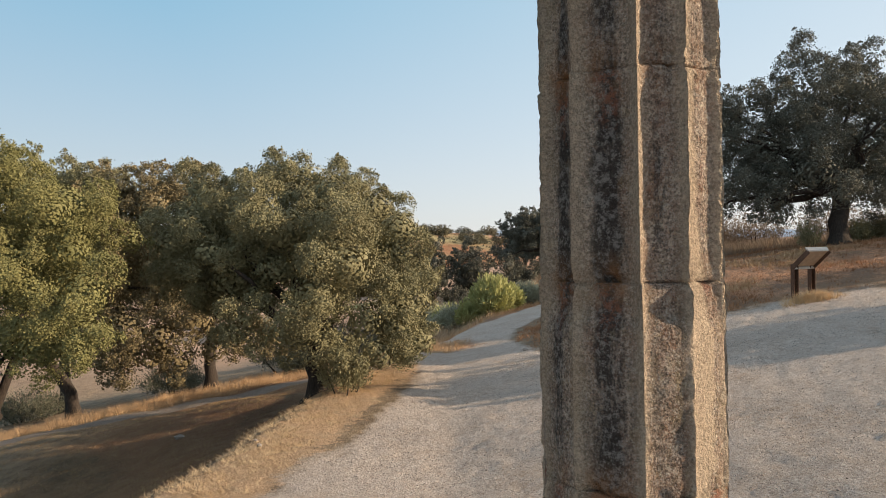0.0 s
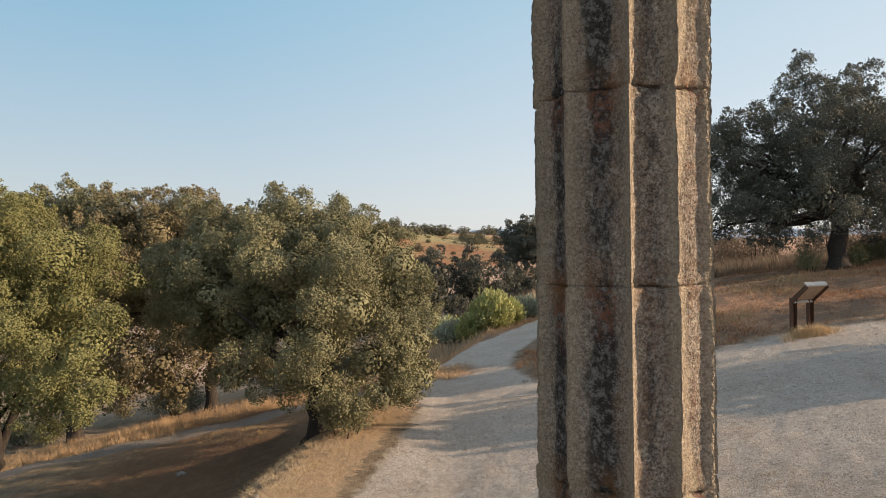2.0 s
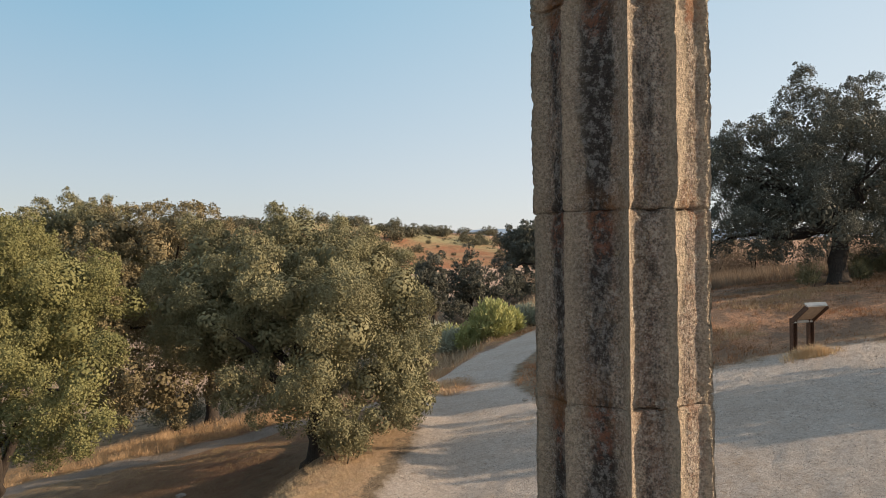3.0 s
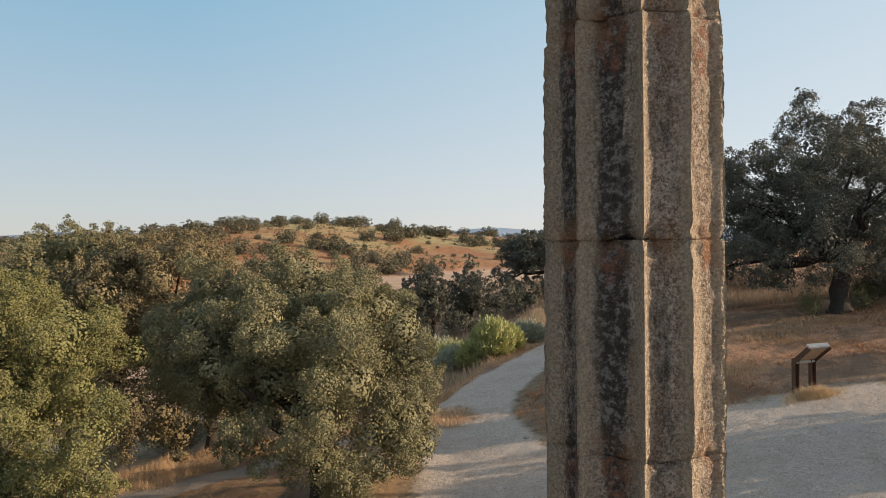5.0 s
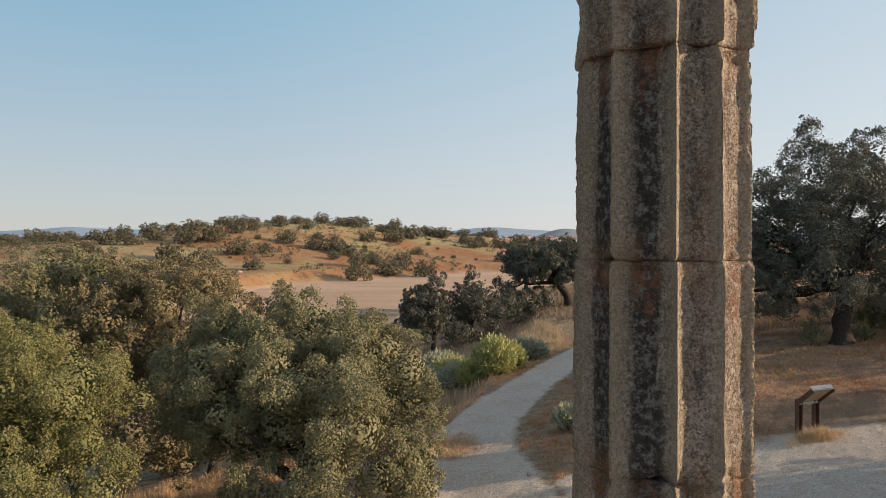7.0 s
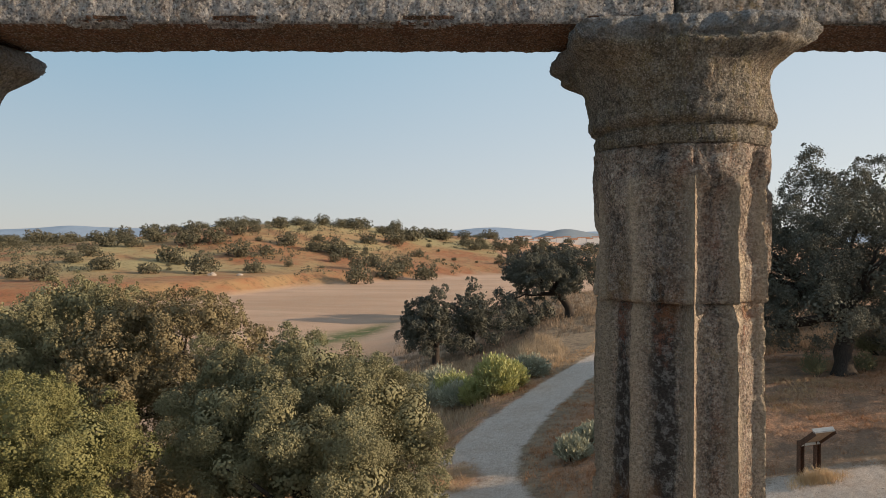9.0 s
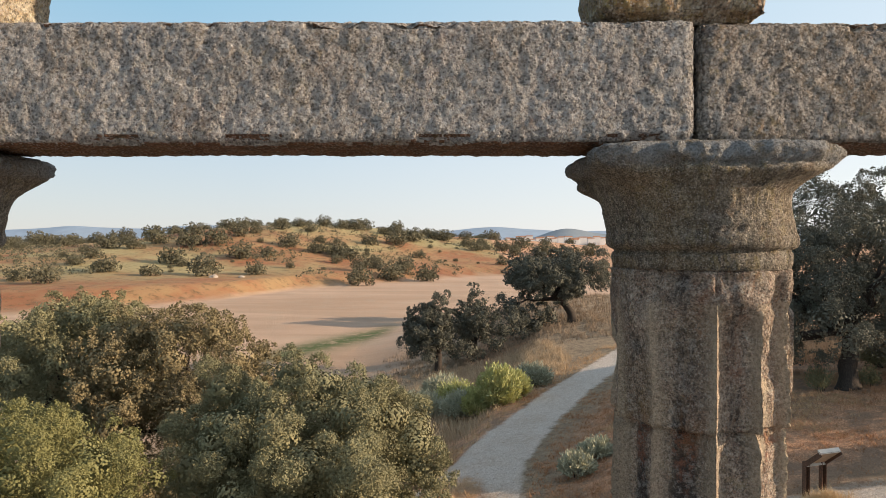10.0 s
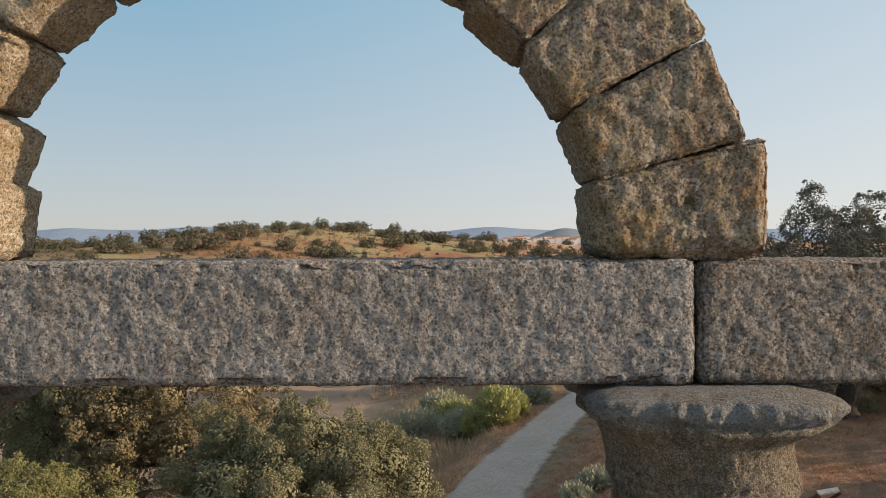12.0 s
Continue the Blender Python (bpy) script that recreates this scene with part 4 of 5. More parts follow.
tree((-17.5, 31.0), 4.6, 3.6, -1.0, 5.4, LEAF_OAK, 40000, 0.14, 2.6, 0.28, 14, "holm oak in the thicket above the lake bed", lump=(0.2, 0.32))
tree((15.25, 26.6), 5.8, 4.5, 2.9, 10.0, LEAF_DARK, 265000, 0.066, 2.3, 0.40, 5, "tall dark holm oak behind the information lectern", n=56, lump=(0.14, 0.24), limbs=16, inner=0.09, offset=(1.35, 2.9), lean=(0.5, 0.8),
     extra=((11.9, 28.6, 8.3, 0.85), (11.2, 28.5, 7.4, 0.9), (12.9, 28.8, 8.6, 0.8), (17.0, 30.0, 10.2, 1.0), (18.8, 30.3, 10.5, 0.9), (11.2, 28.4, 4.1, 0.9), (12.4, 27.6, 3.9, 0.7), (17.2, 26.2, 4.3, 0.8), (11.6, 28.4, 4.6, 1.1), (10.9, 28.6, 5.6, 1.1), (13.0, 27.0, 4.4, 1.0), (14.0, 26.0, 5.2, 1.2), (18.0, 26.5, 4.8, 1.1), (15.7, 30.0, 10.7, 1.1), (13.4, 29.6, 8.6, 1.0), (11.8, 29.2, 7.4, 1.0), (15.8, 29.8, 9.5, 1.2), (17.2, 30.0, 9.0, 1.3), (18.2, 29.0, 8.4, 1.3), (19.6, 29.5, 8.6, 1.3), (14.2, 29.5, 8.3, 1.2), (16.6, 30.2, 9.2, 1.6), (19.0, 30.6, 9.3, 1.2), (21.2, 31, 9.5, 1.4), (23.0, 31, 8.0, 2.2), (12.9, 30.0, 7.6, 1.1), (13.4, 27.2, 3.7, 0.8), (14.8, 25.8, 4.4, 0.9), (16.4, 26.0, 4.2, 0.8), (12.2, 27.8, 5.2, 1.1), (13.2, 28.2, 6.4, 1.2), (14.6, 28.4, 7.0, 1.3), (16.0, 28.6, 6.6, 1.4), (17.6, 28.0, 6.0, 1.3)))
tree((-1.3, 63.5), 2.9, 2.6, -2.5, 2.6, LEAF_DARK, 34000, 0.115, 1.8, 0.42, 6, "round dark holm oak above the lake bed", n=40, lump=(0.15, 0.28), limbs=5, offset=(-0.9, 0))
tree((2.2, 66.0), 2.5, 2.6, -2.6, 3.1, LEAF_DARK, 36000, 0.115, 1.8, 0.35, 7, "dark holm oak with a pointed crown", n=40, lump=(0.15, 0.28), limbs=5, extra=((1.6, 65, -2.0, 1.2), (-2.0, 63, -1.6, 1.2), (2.2, 66, 3.3, 0.8), (5.0, 67, -0.4, 1.3), (6.0, 67, 0.6, 1.0), (4.2, 66, -1.8, 1.2), (0.2, 65, -2.2, 1.3), (-3.6, 64, -1.8, 1.3), (-1.0, 64, 2.8, 0.9)))
tree((12.8, 72.0), 5.0, 4.2, 1.5, 6.6, LEAF_DARK, 56000, 0.135, 2.6, 0.5, 8, "spreading dark holm oak with a bent trunk", lean=(-1.6, 0.0), offset=(-2.6, 0), n=50, lump=(0.14, 0.24), limbs=8,
     extra=((8.6, 71, -0.4, 1.5), (10.2, 71.5, 0.4, 1.4), (7.0, 70.5, -0.6, 1.2), (6.2, 71, 1.7, 1.4), (7.4, 71, 0.6, 1.2), (14.5, 72, 5.6, 1.8), (15.6, 73, 3.8, 1.6)))
tree((13.0, 113.0), 4.5, 4.2, -0.5, 6.5, LEAF_DARK, 14000, 0.26, 2.6, 0.4, 16, "dark holm oak above the far lake bed", n=24, limbs=5)
tree((19.0, 119.0), 4.5, 4.2, 0.0, 7.0, LEAF_DARK, 14000, 0.26, 2.6, 0.4, 17, "dark holm oak on the far bank", n=24, limbs=5)
# the grove on the sun's side, whose shade lies over the gravel
tree((18.6, 13.3), 3.4, 2.9, 1.8, 5.5, LEAF_DARK, 4500, 0.20, 3.0, 0.4, 9, "dark holm oak in the grove beside the gravel yard", n=24, limbs=5)
tree((24.5, 29.0), 4.6, 4.2, 2.4, 6.6, LEAF_DARK, 14000, 0.22, 3.0, 0.4, 10, "dark holm oak at the edge of the grove", n=24, limbs=5)
tree((23.5, 23.6), 3.0, 2.4, 2.8, 5.7, LEAF_DARK, 9000, 0.20, 2.6, 0.35, 20, "low dark holm oak in the grove beyond the yard", n=24, limbs=5)
tree((26.0, 18.4), 3.2, 1.9, 5.6, 8.6, LEAF_DARK, 4500, 0.22, 4.0, 0.35, 19, "high-crowned holm oak in the grove beside the yard", n=24, limbs=5)


# trees scattered over the hills beyond the lake bed: a few shapes, each set out many times
def hill_tree(seed, n, leaf):
    """A small far oak of width 1 at the world's origin."""
    rng, nrng = random.Random(seed), np.random.default_rng(seed)
    ob = thing("hill_tree", (0, 0, 0), "round dark holm oak on the hillside", "tree", "oaks on the hills")
    me, top = trunk_mesh(0.22, 0.035, rng, (rng.uniform(-0.05, 0.05), 0))
    part("trunk", me, ob)
    lumps = crown_lumps(0.50, 0.50, -0.04, rng.uniform(0.46, 0.58), rng, 20, (0.34, 0.46))
    v, f, nn = leaves_of(lumps, n, 0.040, nrng, 10, 0.2, 0.4, 0.0)
    part("crown", mesh_of("crown", v, f, leaf, False, nn), ob)
    return ob


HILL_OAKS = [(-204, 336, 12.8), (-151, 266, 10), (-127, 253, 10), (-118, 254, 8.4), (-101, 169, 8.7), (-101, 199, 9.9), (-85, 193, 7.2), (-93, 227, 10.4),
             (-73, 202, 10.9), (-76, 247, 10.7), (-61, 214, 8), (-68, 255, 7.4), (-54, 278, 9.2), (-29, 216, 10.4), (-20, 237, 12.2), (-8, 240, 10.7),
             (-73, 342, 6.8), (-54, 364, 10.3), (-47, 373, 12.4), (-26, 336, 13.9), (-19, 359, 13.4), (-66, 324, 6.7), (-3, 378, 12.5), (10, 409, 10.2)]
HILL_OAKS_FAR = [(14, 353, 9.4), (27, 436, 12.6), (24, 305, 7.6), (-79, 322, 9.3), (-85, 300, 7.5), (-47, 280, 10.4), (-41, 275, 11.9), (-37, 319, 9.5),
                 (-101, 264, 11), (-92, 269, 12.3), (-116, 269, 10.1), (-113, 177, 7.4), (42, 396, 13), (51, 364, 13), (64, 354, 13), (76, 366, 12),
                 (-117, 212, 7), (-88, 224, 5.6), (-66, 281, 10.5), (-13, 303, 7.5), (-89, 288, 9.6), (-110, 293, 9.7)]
SHAPES = [hill_tree(70 + k, 2100, LEAF_HILL) for k in range(5)]


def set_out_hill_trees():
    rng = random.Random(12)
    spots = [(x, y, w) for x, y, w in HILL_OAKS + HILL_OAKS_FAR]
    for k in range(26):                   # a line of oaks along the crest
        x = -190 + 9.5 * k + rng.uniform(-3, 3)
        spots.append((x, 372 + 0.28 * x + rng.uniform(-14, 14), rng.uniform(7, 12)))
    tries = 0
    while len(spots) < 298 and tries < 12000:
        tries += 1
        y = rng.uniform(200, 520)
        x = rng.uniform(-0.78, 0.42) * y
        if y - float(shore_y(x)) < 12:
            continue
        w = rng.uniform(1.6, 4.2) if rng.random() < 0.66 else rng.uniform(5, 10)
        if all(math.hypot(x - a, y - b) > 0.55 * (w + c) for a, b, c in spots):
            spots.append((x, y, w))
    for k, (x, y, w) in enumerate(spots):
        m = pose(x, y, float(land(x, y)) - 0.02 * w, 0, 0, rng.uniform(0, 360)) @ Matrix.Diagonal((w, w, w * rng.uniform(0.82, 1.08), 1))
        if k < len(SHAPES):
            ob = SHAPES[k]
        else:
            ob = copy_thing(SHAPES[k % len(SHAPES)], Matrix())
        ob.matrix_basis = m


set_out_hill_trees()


def hill_scrub():
    """Low scrub over the hillside."""
    nrng = np.random.default_rng(77)
    blobs = []
    while len(blobs) < 1900:
        y = nrng.uniform(190, 430)
        x = nrng.uniform(-0.75, 0.42) * y
        if y - float(shore_y(x)) > 3 and wave(x, y, 0.03, 0.7) > -0.2:
            w = nrng.uniform(0.5, 1.7)
            blobs.append(((x, y, float(land(x, y)) + 0.35 * w), (w, w, w * 0.75)))
    v, f, nn = leaves_of(blobs, 95000, 0.30, nrng, 4, 0.2)
    tagged(new("hill_scrub", mesh_of("hill_scrub", v, f, LEAF_HILL, False, nn)), "low dark scrub scattered over the red hillside", "scrub", kind="stuff")


hill_scrub()


# ---- shrubs and grass ----
def shrub(at, r, h, leaf, count, size, seed, label, upright=0.8, name="shrub"):
    """A bush of many thin upright sprays."""
    nrng = np.random.default_rng(seed)
    g = float(land(at[0], at[1]))
    ob = thing(name, (at[0], at[1], g), label, "shrub")
    sprays = max(10, count // 22)
    a, q = nrng.uniform(0, 2 * np.pi, sprays), np.sqrt(nrng.random(sprays)) * r
    foot = np.stack([np.cos(a) * q * 0.35, np.sin(a) * q * 0.35, np.zeros(sprays)], 1)
    tip = np.stack([np.cos(a) * q, np.sin(a) * q, h * np.sqrt(np.clip(1 - 0.75 * (q / r) ** 2, 0.05, 1)) * nrng.uniform(0.45, 1.15, sprays)], 1)
    t = nrng.uniform(0.15, 1, (sprays, 22, 1)) ** 0.7
    pos = (foot[:, None] * (1 - t) + tip[:, None] * t).reshape(-1, 3) + nrng.normal(size=(sprays * 22, 3)) * 0.05 * r
    pos[:, 2] = np.maximum(pos[:, 2], 0.0)
    out = np.repeat(tip - foot, 22, 0)
    out /= np.linalg.norm(out, axis=1, keepdims=True)
    v = leaf_quads(pos, out * upright + nrng.normal(size=pos.shape) * 0.35, np.full(len(pos), size), nrng, 0.16)
    part("foliage", mesh_of("foliage", v, np.arange(len(v)).reshape(-1, 4), leaf), ob)
    rng = random.Random(seed)
    for k in range(5):
        i = rng.randrange(sprays)
        vv, ff = tube([tuple(foot[i] * (1 - s) + tip[i] * s * 0.8 + np.array((0, 0, -0.1 * (1 - s)))) for s in (0, 0.35, 0.7, 1)], [0.03 * r, 0.022 * r, 0.014 * r, 0.006], 5)
        part("stem", mesh_of("stem", vv, ff, BARK, True), ob)
    return ob


shrub((1.4, 40.6), 1.0, 1.6, LEAF_BROOM, 5000, 0.26, 30, "yellow-green broom with upright sprays", 1.0)
shrub((3.7, 41.2), 0.9, 1.5, LEAF_BROOM, 4000, 0.26, 31, "small yellow-green broom at the path's edge", 1.0)
shrub((2.6, 40.0), 1.25, 2.25, LEAF_BROOM, 9000, 0.28, 1, "bright yellow-green broom bush at the path's edge", 1.0)
shrub((0.4, 41.5), 1.3, 1.4, LEAF_SILVER, 7000, 0.24, 2, "grey-green bush beside the broom")
shrub((5.2, 44.5), 1.3, 1.3, LEAF_SILVER, 6000, 0.24, 3, "dull grey-green bush on the verge")
shrub((0.2, 46.5), 1.5, 1.7, LEAF_BROOM, 5000, 0.26, 4, "pale broom bush under the oaks", 1.0)
shrub((-2.2, 44.0), 1.7, 1.6, LEAF_SILVER, 6000, 0.24, 5, "silvery shrub among tall dry grass")
shrub((-0.6, 50.0), 1.8, 1.7, LEAF_SILVER, 6000, 0.26, 15, "silvery shrub below the oaks")
shrub((4.3, 24.6), 0.7, 0.8, LEAF_SILVER, 3000, 0.18, 6, "low broom bush in the bend of the path", 1.0)
shrub((5.3, 25.8), 0.7, 0.7, LEAF_SILVER, 3000, 0.18, 7, "low dusty shrub in the bend of the path")
shrub((14.2, 26.7), 0.55, 1.2, LEAF_OAK, 1400, 0.11, 8, "oak suckers at the foot of the tall tree", 0.5)
shrub((16.1, 26.7), 0.45, 0.8, LEAF_OAK, 1000, 0.11, 9, "olive-green suckers round the tall oak's trunk", 0.5)
shrub((19.5, 30.5), 1.6, 1.2, LEAF_OAK, 5000, 0.14, 10, "thick olive undergrowth beneath the oak", 0.5)
shrub((-2.3, 15.0), 0.65, 1.2, LEAF_OAK, 5000, 0.08, 11, "small oak suckers at the trunk's foot", 0.5)


for k, (x, y, r, h) in enumerate([(-4.5, 30.5, 1.6, 1.9), (-7.5, 31.5, 1.8, 2.2), (-17.0, 27.5, 1.6, 1.2), (-2.6, 31.5, 1.3, 1.4), (-12.0, 29.8, 1.6, 1.5), (-6.0, 28.6, 1.2, 1.1)]):
    shrub((x, y), r, h, LEAF_GREY, 7000, 0.11, 40 + k, "grey-green willow scrub on the lake's bank")
for k, (x, y, r, h) in enumerate([(13.2, 42.0, 2.0, 2.2), (15.8, 41.5, 2.2, 2.6), (18.8, 42.0, 2.4, 3.0), (22.5, 40.0, 2.4, 2.8), (26.0, 39.5, 2.3, 2.0), (30.5, 41.0, 2.4, 2.4)]):
    shrub((x, y), r, h, BROWN_GRASS, 5000, 0.16, 50 + k, "dry brown scrub behind the tall oak", 0.6)


def tufts(name, spots, blade, height, width, lean, label, seed, leaf=None):
    """Many blades of grass in one mesh. spots: (x, y) feet; blade: blades to each."""
    rng = np.random.default_rng(seed)
    P = np.repeat(np.asarray(spots, dtype=float), blade, 0)
    n = len(P)
    P = P + rng.normal(0, max(0.07, height * 0.4), (n, 2))
    z = land(P[:, 0], P[:, 1]) - 0.02
    a = rng.uniform(0, 2 * np.pi, n)
    big = np.repeat(rng.uniform(0.3, 1.4, len(spots)), blade)
    h = height * big * rng.uniform(0.45, 1.15, n)
    off = np.stack([np.cos(a), np.sin(a)], 1) * (h * lean * rng.uniform(0.3, 1.3, n))[:, None]
    w = np.stack([-np.sin(a), np.cos(a)], 1) * (width * rng.uniform(0.6, 1.3, n))[:, None]
    foot1, foot2 = np.column_stack([P - w, z]), np.column_stack([P + w, z])
    tip = np.column_stack([P + off, z + h])
    v = np.stack([foot1, foot2, tip], 1).reshape(-1, 3)
    ob = new(name, mesh_of(name, v, np.arange(n * 3).reshape(-1, 3), leaf or DRY_GRASS))
    return tagged(ob, label, "grass", kind="stuff")


def scatter(n, x0, x1, y0, y1, seed, keep):
    rng = np.random.default_rng(seed)
    x, y = rng.uniform(x0, x1, n), rng.uniform(y0, y1, n)
    k = rng.random(n) < keep(x, y)
    return np.column_stack([x[k], y[k]])


def off_way(x, y):
    return 1 - smooth(gravelness(x, y), 0.15, 0.6)


tufts("bank_grass", scatter(40000, -6, 2.5, 5, 30, 1, lambda x, y: off_way(x, y) * np.exp(-((x - edge_x(y) - 0.45) / 0.6) ** 2) * (0.45 + 0.55 * (wave(x, y, 2.2, 0.6) > -0.2))), 12, 0.07, 0.0045, 2.8,
      "matted pale dry grass along the bank's edge", 1, STRAW)
tufts("crest_grass", scatter(5000, -6, 1.5, 5, 24, 21, lambda x, y: np.exp(-((x - edge_x(y) + 0.25 + 0.25 * wave(x, y, 1.3, 0.2)) / 0.3) ** 2) * (wave(x, y, 1.9, 1.6) > 0.1)), 20, 0.085, 0.0036, 1.1,
      "short upright dry grass on the crest of the bank", 21, STRAW)
tufts("slope_grass", scatter(26000, -16, -1, 6, 26, 2, lambda x, y: off_way(x, y) * smooth(edge_x(y) - x, 0.3, 2) * 0.7), 7, 0.06, 0.0055, 1.8,
      "short sparse dry grass on the shaded slope", 2)
tufts("low_way_grass", scatter(16000, -22, 0, 15, 34, 3, lambda x, y: off_way(x, y) * smooth(way_distance(x, y, LOW_WAY), 0.8, 1.2) * (0.35 * smooth(2.6 - way_distance(x, y, LOW_WAY), 0, 1.2) + 0.26 * smooth(7 - way_distance(x, y, LOW_WAY), 0, 2.0)) * smooth(y - 22 - 0.7 * (x + 8), -0.5, 1)), 34, 0.27, 0.0042, 0.6,
      "tall orange dry grass beyond the lower path", 3, ORANGE_GRASS)
tufts("verge_grass", scatter(5200, -5, 9, 25, 62, 4, lambda x, y: off_way(x, y) * smooth(9 - np.abs(x - 0.28 * y + 11.5), 0, 4) * 0.9 * smooth(way_distance(x, y, MAIN_WAY), 2.6, 3.6)), 14, 0.55, 0.012, 0.6,
      "tall pale dry grass on the verge below the oaks", 4, PALE_GRASS)
tufts("edge_grass", scatter(5000, -3, 14, 22, 56, 11, lambda x, y: off_way(x, y) * smooth(4.0 - way_distance(x, y, MAIN_WAY), 0, 1.6) * (x < np.interp(y, [p[1] for p in MAIN_WAY], [p[0] for p in MAIN_WAY]))), 16, 0.26, 0.009, 0.9,
      "orange dry grass along the path's edge", 11, ORANGE_GRASS)
tufts("bend_grass", scatter(2600, 1.8, 9, 17, 36, 5, lambda x, y: off_way(x, y) * smooth(x - 0.5 * (y - 16) + 3.0, 0, 1.5)), 12, 0.14, 0.010, 1.0,
      "russet litter and dry grass inside the path's bend", 5, RED_GRASS)
tufts("yard_grass", scatter(30000, 3, 30, 19, 46, 6, lambda x, y: off_way(x, y) * (0.2 + 0.8 * smooth(wave(x, y, 0.9, 0.3) + 0.6 * wave(x, y, 0.33, 1.9), 0.0, 0.7))), 9, 0.12, 0.011, 1.3,
      "russet leaf litter and dry grass behind the gravel yard", 6, RED_GRASS)
tufts("yard_straw", scatter(9000, 6, 30, 21, 30, 16, lambda x, y: smooth(wave(x, y, 0.7, 2.3) - 0.4 * wave(x, y, 2.3, 0.9), 0.1, 0.8)), 12, 0.16, 0.010, 1.2,
      "patches of straw-coloured grass under the tall oak", 16, ORANGE_GRASS)
tufts("thicket_grass", scatter(5000, 9, 34, 33, 46, 17, lambda x, y: smooth(x - 0.45 * y + 8, 0, 3)), 16, 0.62, 0.012, 0.5,
      "tall brown dry stalks behind the tall oak", 17, BROWN_GRASS)
tufts("bend_patch_grass", scatter(1500, -3, 1.4, 21.5, 27, 19, lambda x, y: np.exp(-(((x + 0.3) / 0.9) ** 2) - ((y - 24.6) / 1.3) ** 2)), 22, 0.09, 0.005, 1.4,
      "low orange dry grass at the edge of the bend", 19, ORANGE_GRASS)
tufts("lectern_grass", scatter(700, 9.2, 10.9, 18.4, 19.3, 7, lambda x, y: np.exp(-((x - 10.05) / 0.42) ** 2 - ((y - 18.85) / 0.16) ** 2)), 60, 0.22, 0.005, 0.8,
      "yellow grass tuft round the lectern's posts", 7, STRAW)
tufts("far_verge_grass", scatter(5000, -16, 22, 60, 100, 8, lambda x, y: 0.7 * smooth(14 + x - 0.22 * y + 12, 0, 8)), 14, 0.5, 0.025, 0.6,
      "tall dry grass on the slope above the lake bed", 8, BROWN_GRASS)


# ---- information lectern ----
def plate(name, corners, thick, material):
    """A thin slab from four corners, counter-clockwise, thickened against its normal."""
    c = [Vector(v) for v in corners]
    nrm = (c[1] - c[0]).cross(c[3] - c[0]).normalized() * thick
    bm = bmesh.new()
    lo, hi = [bm.verts.new(v - nrm) for v in c], [bm.verts.new(v) for v in c]
    bm.faces.new(hi)
    bm.faces.new(lo[::-1])
    for i in range(4):
        j = (i + 1) % 4
        bm.faces.new((lo[i], lo[j], hi[j], hi[i]))
    bmesh.ops.bevel(bm, geom=list(bm.edges), offset=min(thick * 0.25, 0.004), segments=1, affect="EDGES")
    me = bpy.data.meshes.new(name)
    bm.to_mesh(me)
    bm.free()
    me.materials.append(material)
    return me


def build_lectern():
    bx, by = 9.70, 19.18
    ob = thing("information_lectern", (bx, by, float(land(bx + 0.3, by))), "rusty steel information lectern with a tilted tray panel", "sign")
    W, U = Vector((0.64, 0.22, 0)), Vector((0.17, -0.50, 0.45))
    foot = 2.03 - float(land(bx + 0.3, by))
    Wn = W.normalized()
    back = Vector((-Wn.y, Wn.x, 0))
    for s in (0.06, 0.96):
        o = W * s
        bm = bmesh.new()
        # a U-shaped steel section, open towards the yard
        for u0, u1, v0, v1 in ((-0.085, 0.085, 0.045, 0.06), (-0.085, -0.068, -0.06, 0.047), (0.068, 0.085, -0.06, 0.047)):
            ring = [o + Wn * a + back * b for a, b in ((u0, v0), (u1, v0), (u1, v1), (u0, v1))]
            lo, hi = [bm.verts.new(p + Vector((0, 0, -0.1))) for p in ring], [bm.verts.new(p + Vector((0, 0, foot + 0.06))) for p in ring]
            bm.faces.new(hi), bm.faces.new(lo[::-1])
            for i in range(4):
                bm.faces.new((lo[i], lo[(i + 1) % 4], hi[(i + 1) % 4], hi[i]))
        bmesh.ops.bevel(bm, geom=list(bm.edges), offset=0.003, segments=1, affect="EDGES")
        me = bpy.data.meshes.new("post")
        bm.to_mesh(me)
        bm.free()
        me.materials.append(CORTEN)
        part("post", me, ob)
    z = Vector((0, 0, foot))
    A, B = z - W * 0.06, z + W * 1.06
    n = W.cross(U).normalized() * -1
    tray = part("tray", plate("tray", [A, A + U, B + U, B], 0.02, CORTEN), ob)
    inset = 0.05
    e1, e2 = W * inset, U * inset
    part("panel", plate("panel", [p + n * 0.006 for p in (A + e1 + e2, A + e1 + U - e2, B - e1 + U - e2, B - e1 + e2)], 0.005, PANEL_BROWN), tray, "brown faded information panel")
    part("back_panel", plate("back_panel", [p - n * 0.026 for p in (A + e1 + e2, B - e1 + e2, B - e1 + U - e2, A + e1 + U - e2)], 0.005, BACKING), tray, "tan backing sheet")
    for p, q in ((A, A + U), (B + U, B)):
        part("side_flange", plate("side_flange", [p - n * 0.10, q - n * 0.10, q + n * 0.04, p + n * 0.04], 0.022, CORTEN), tray)
    # lips paler than the steel, their lit look put into the colour
    part("top_lip", plate("top_lip", [A + U - n * 0.03, B + U - n * 0.03, B + U + n * 0.11, A + U + n * 0.11], 0.03, LIP_LIT), tray, "pale upper lip")
    part("bottom_lip", plate("bottom_lip", [A - n * 0.09, B - n * 0.09, B + n * 0.03, A + n * 0.03], 0.03, LIP_LIT), tray, "pale lower lip")


build_lectern()


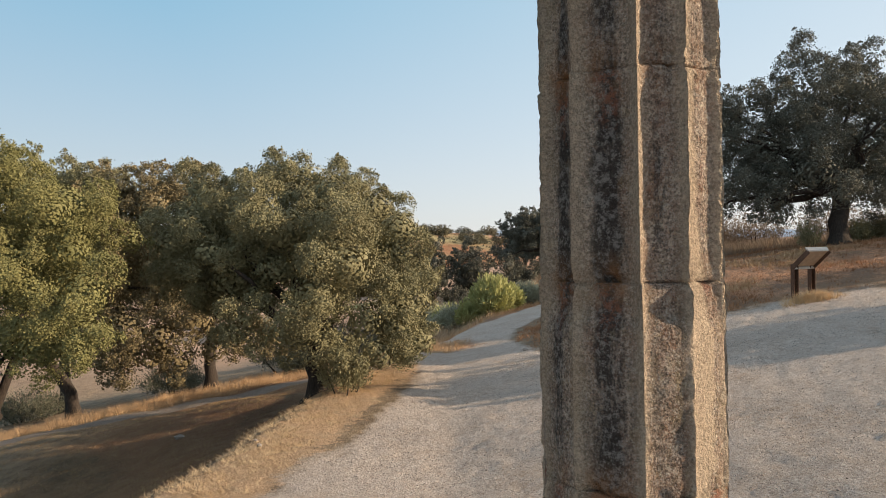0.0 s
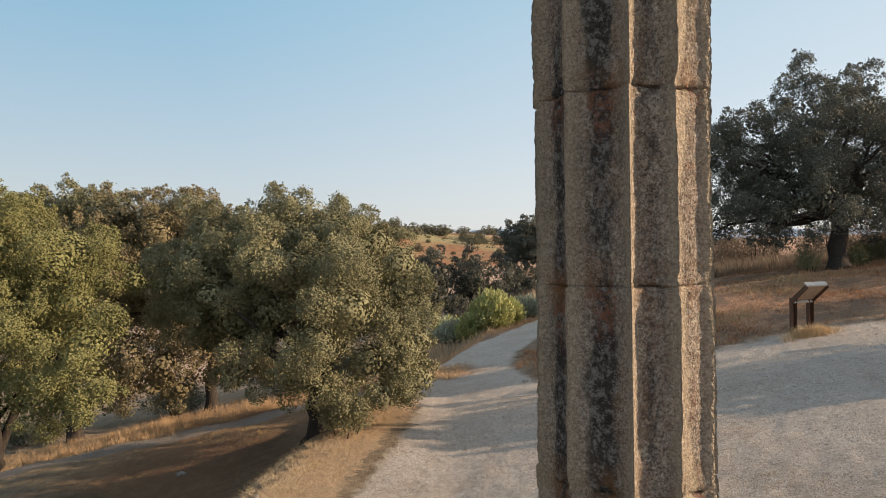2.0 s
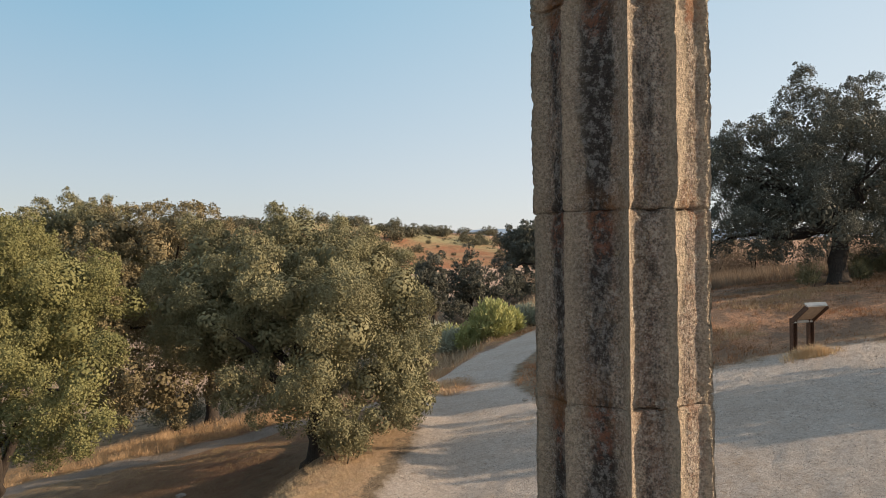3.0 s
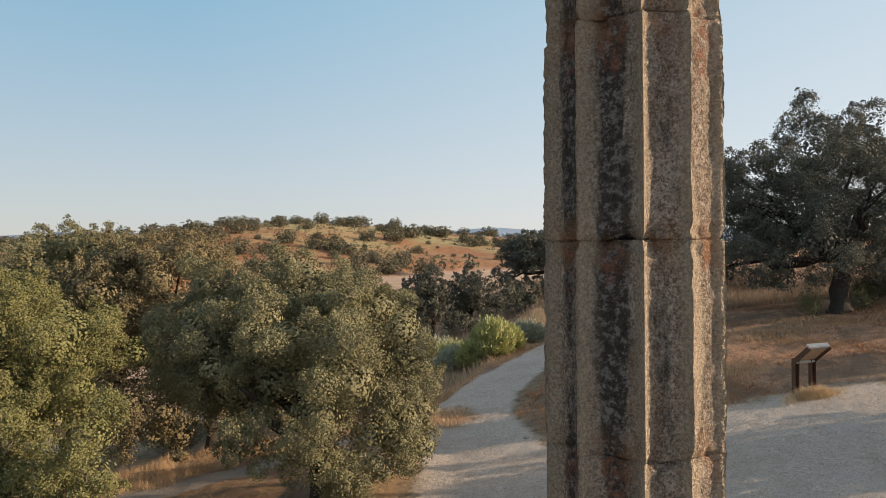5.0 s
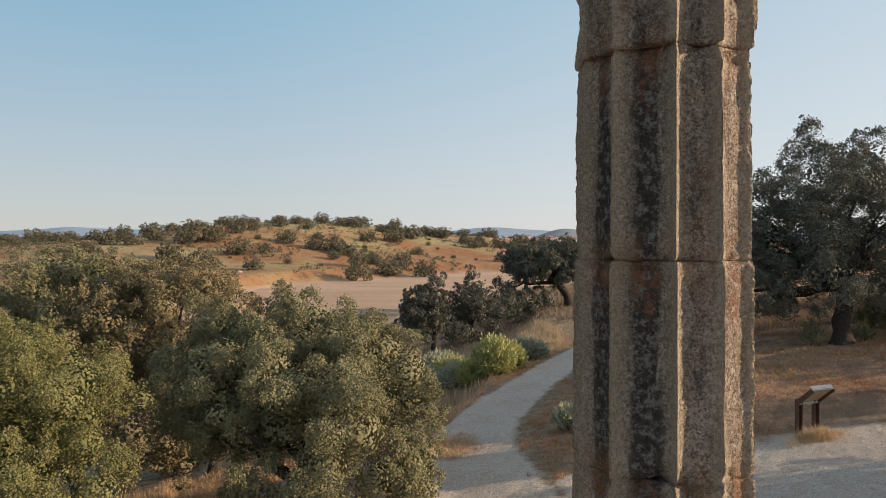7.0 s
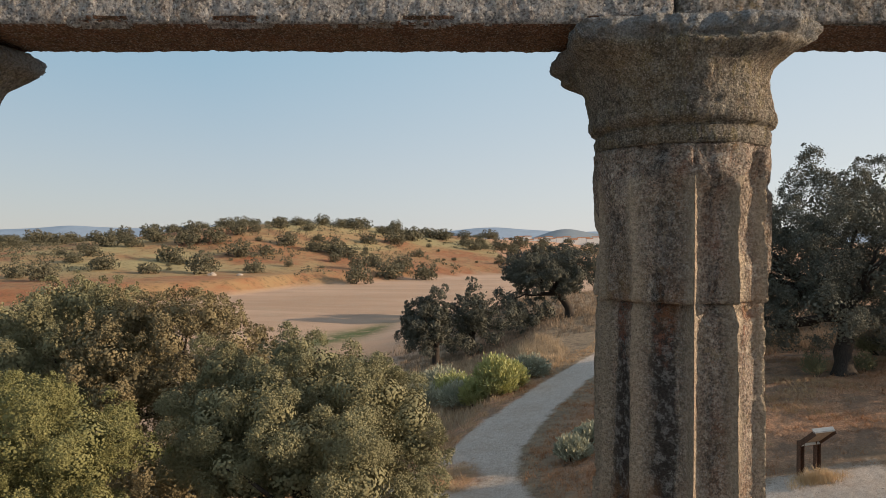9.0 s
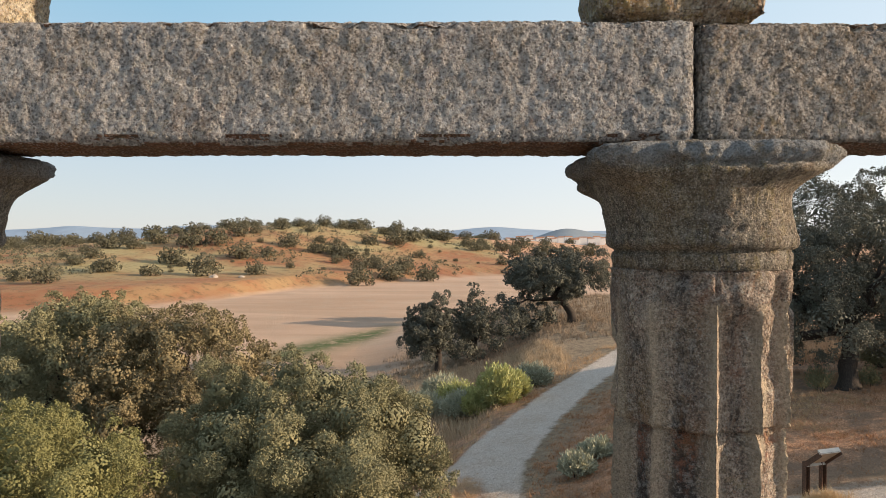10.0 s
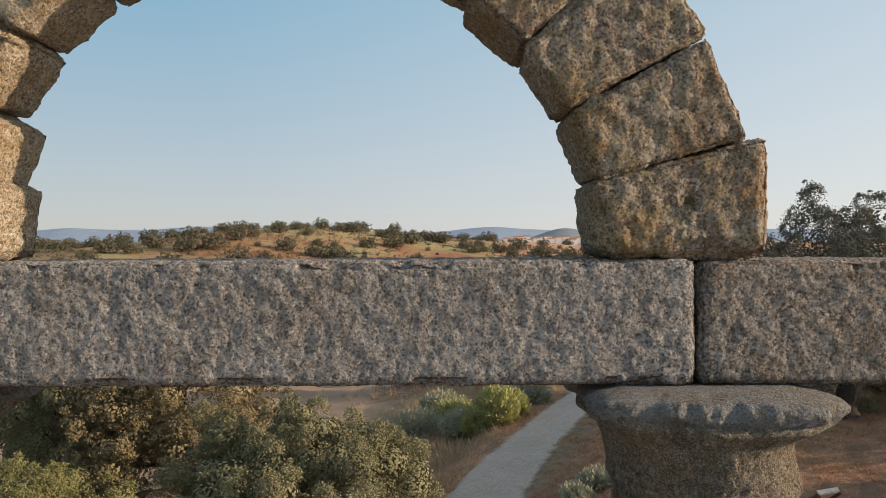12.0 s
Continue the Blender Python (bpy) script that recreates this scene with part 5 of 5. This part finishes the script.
# ---- stones on the ground ----
def stone(at, r, seed, label="pale loose stone lying on the ground"):
    rng = random.Random(seed)
    bm = bmesh.new()
    bmesh.ops.create_icosphere(bm, subdivisions=2, radius=1)
    for v in bm.verts:
        v.co *= 1 + 0.35 * noise.noise(v.co * 1.3 + Vector((seed, 0, 0)))
        v.co = Vector((v.co.x * r, v.co.y * r * 0.75, v.co.z * r * 0.45))
    me = bpy.data.meshes.new("stone")
    bm.to_mesh(me)
    bm.free()
    me.materials.append(STONE)
    ob = new("stone", me)
    ob.matrix_basis = pose(at[0], at[1], float(land(*at)) + r * 0.22, 0, 0, rng.uniform(0, 180))
    return tagged(ob, label, "stone", "loose stones")


for k, (x, y, r) in enumerate([(-6.6, 16.6, 0.13), (2.25, 20.0, 0.11), (-3.05, 10.9, 0.06), (-3.2, 11.2, 0.05), (-68, 196, 1.3), (-61, 199, 0.9)]):
    stone((x, y), r, 3 + k)


def pebbles(name, spots, size, material, label, seed):
    """Small uneven stones strewn over the gravel, in one mesh."""
    rng = np.random.default_rng(seed)
    n = len(spots)
    ball = np.array([(1, 0, 0), (0, 1, 0), (-1, 0, 0), (0, -1, 0), (0, 0, 1), (0, 0, -1)], dtype=float)
    tri = np.array([(0, 1, 4), (1, 2, 4), (2, 3, 4), (3, 0, 4), (1, 0, 5), (2, 1, 5), (3, 2, 5), (0, 3, 5)])
    r = size * rng.lognormal(0, 0.30, n)
    v = ball[None] * (1 + rng.uniform(-0.35, 0.35, (n, 6, 3))) * r[:, None, None] * np.array((1.0, 0.8, 0.55))
    a = rng.uniform(0, 2 * np.pi, n)[:, None]
    x, y = v[..., 0] * np.cos(a) - v[..., 1] * np.sin(a), v[..., 0] * np.sin(a) + v[..., 1] * np.cos(a)
    z = land(spots[:, 0], spots[:, 1])[:, None] + v[..., 2] + 0.25 * r[:, None]
    V = np.stack([x + spots[:, :1], y + spots[:, 1:], z], -1).reshape(-1, 3)
    F = (tri[None] + 6 * np.arange(n)[:, None, None]).reshape(-1, 3)
    tagged(new(name, mesh_of(name, V, F, material, True)), label, "gravel", kind="stuff")


def on_way(x, y):
    return smooth(gravelness(x, y), 0.4, 0.8)


pebbles("gravel_stones", scatter(40000, -4, 12, 5.5, 18, 61, lambda x, y: on_way(x, y) * (0.25 + 0.75 * (wave(x, y, 1.4, 0.8) > 0))), 0.008, STONE, "small pale stones strewn over the gravel path", 61)
pebbles("dark_gravel_stones", scatter(3000, -4, 12, 5.5, 20, 62, lambda x, y: on_way(x, y) * (0.2 + 0.8 * (wave(x, y, 1.1, 2.8) > 0.2))), 0.010, DARK_STONE, "small brown stones strewn over the gravel path", 62)
tufts("stray_straw", scatter(2600, -4, 12, 6, 20, 63, lambda x, y: on_way(x, y) * (0.1 + 0.9 * (wave(x, y, 0.9, 1.9) > 0.4))), 3, 0.012, 0.004, 9.0, "stray straws and twigs lying on the gravel", 63, DRY_GRASS)


# ---- the white village far off ----
def build_village():
    rng = random.Random(9)
    for k in range(34):
        y = rng.uniform(1500, 1700)
        x = (0.085 + 0.16 * (k + rng.random()) / 34) * y
        w, d, h = rng.uniform(9, 20), rng.uniform(8, 12), rng.uniform(5, 10)
        g = VILLAGE_Z + rng.uniform(-3, 4)
        ob = thing("house", (x, y, g), "small whitewashed village house with a tiled roof", "house", "village houses")
        bm = bmesh.new()
        bmesh.ops.create_cube(bm, size=1, matrix=Matrix.Translation((0, 0, h / 2 - 4)) @ Matrix.Diagonal((w, d, h + 8, 1)))
        me = bpy.data.meshes.new("wall")
        bm.to_mesh(me)
        bm.free()
        me.materials.append(WHITEWASH)
        part("wall", me, ob)
        v = [(-w * 0.53, -d * 0.55, h), (w * 0.53, -d * 0.55, h), (w * 0.53, d * 0.55, h), (-w * 0.53, d * 0.55, h), (-w * 0.53, 0, h + 2.2), (w * 0.53, 0, h + 2.2)]
        part("roof", mesh_of("roof", v, [(0, 1, 5, 4), (2, 3, 4, 5), (0, 4, 3), (1, 2, 5), (3, 2, 1, 0)], ROOF_TILE), ob)


VILLAGE_Z = 7.5
build_village()
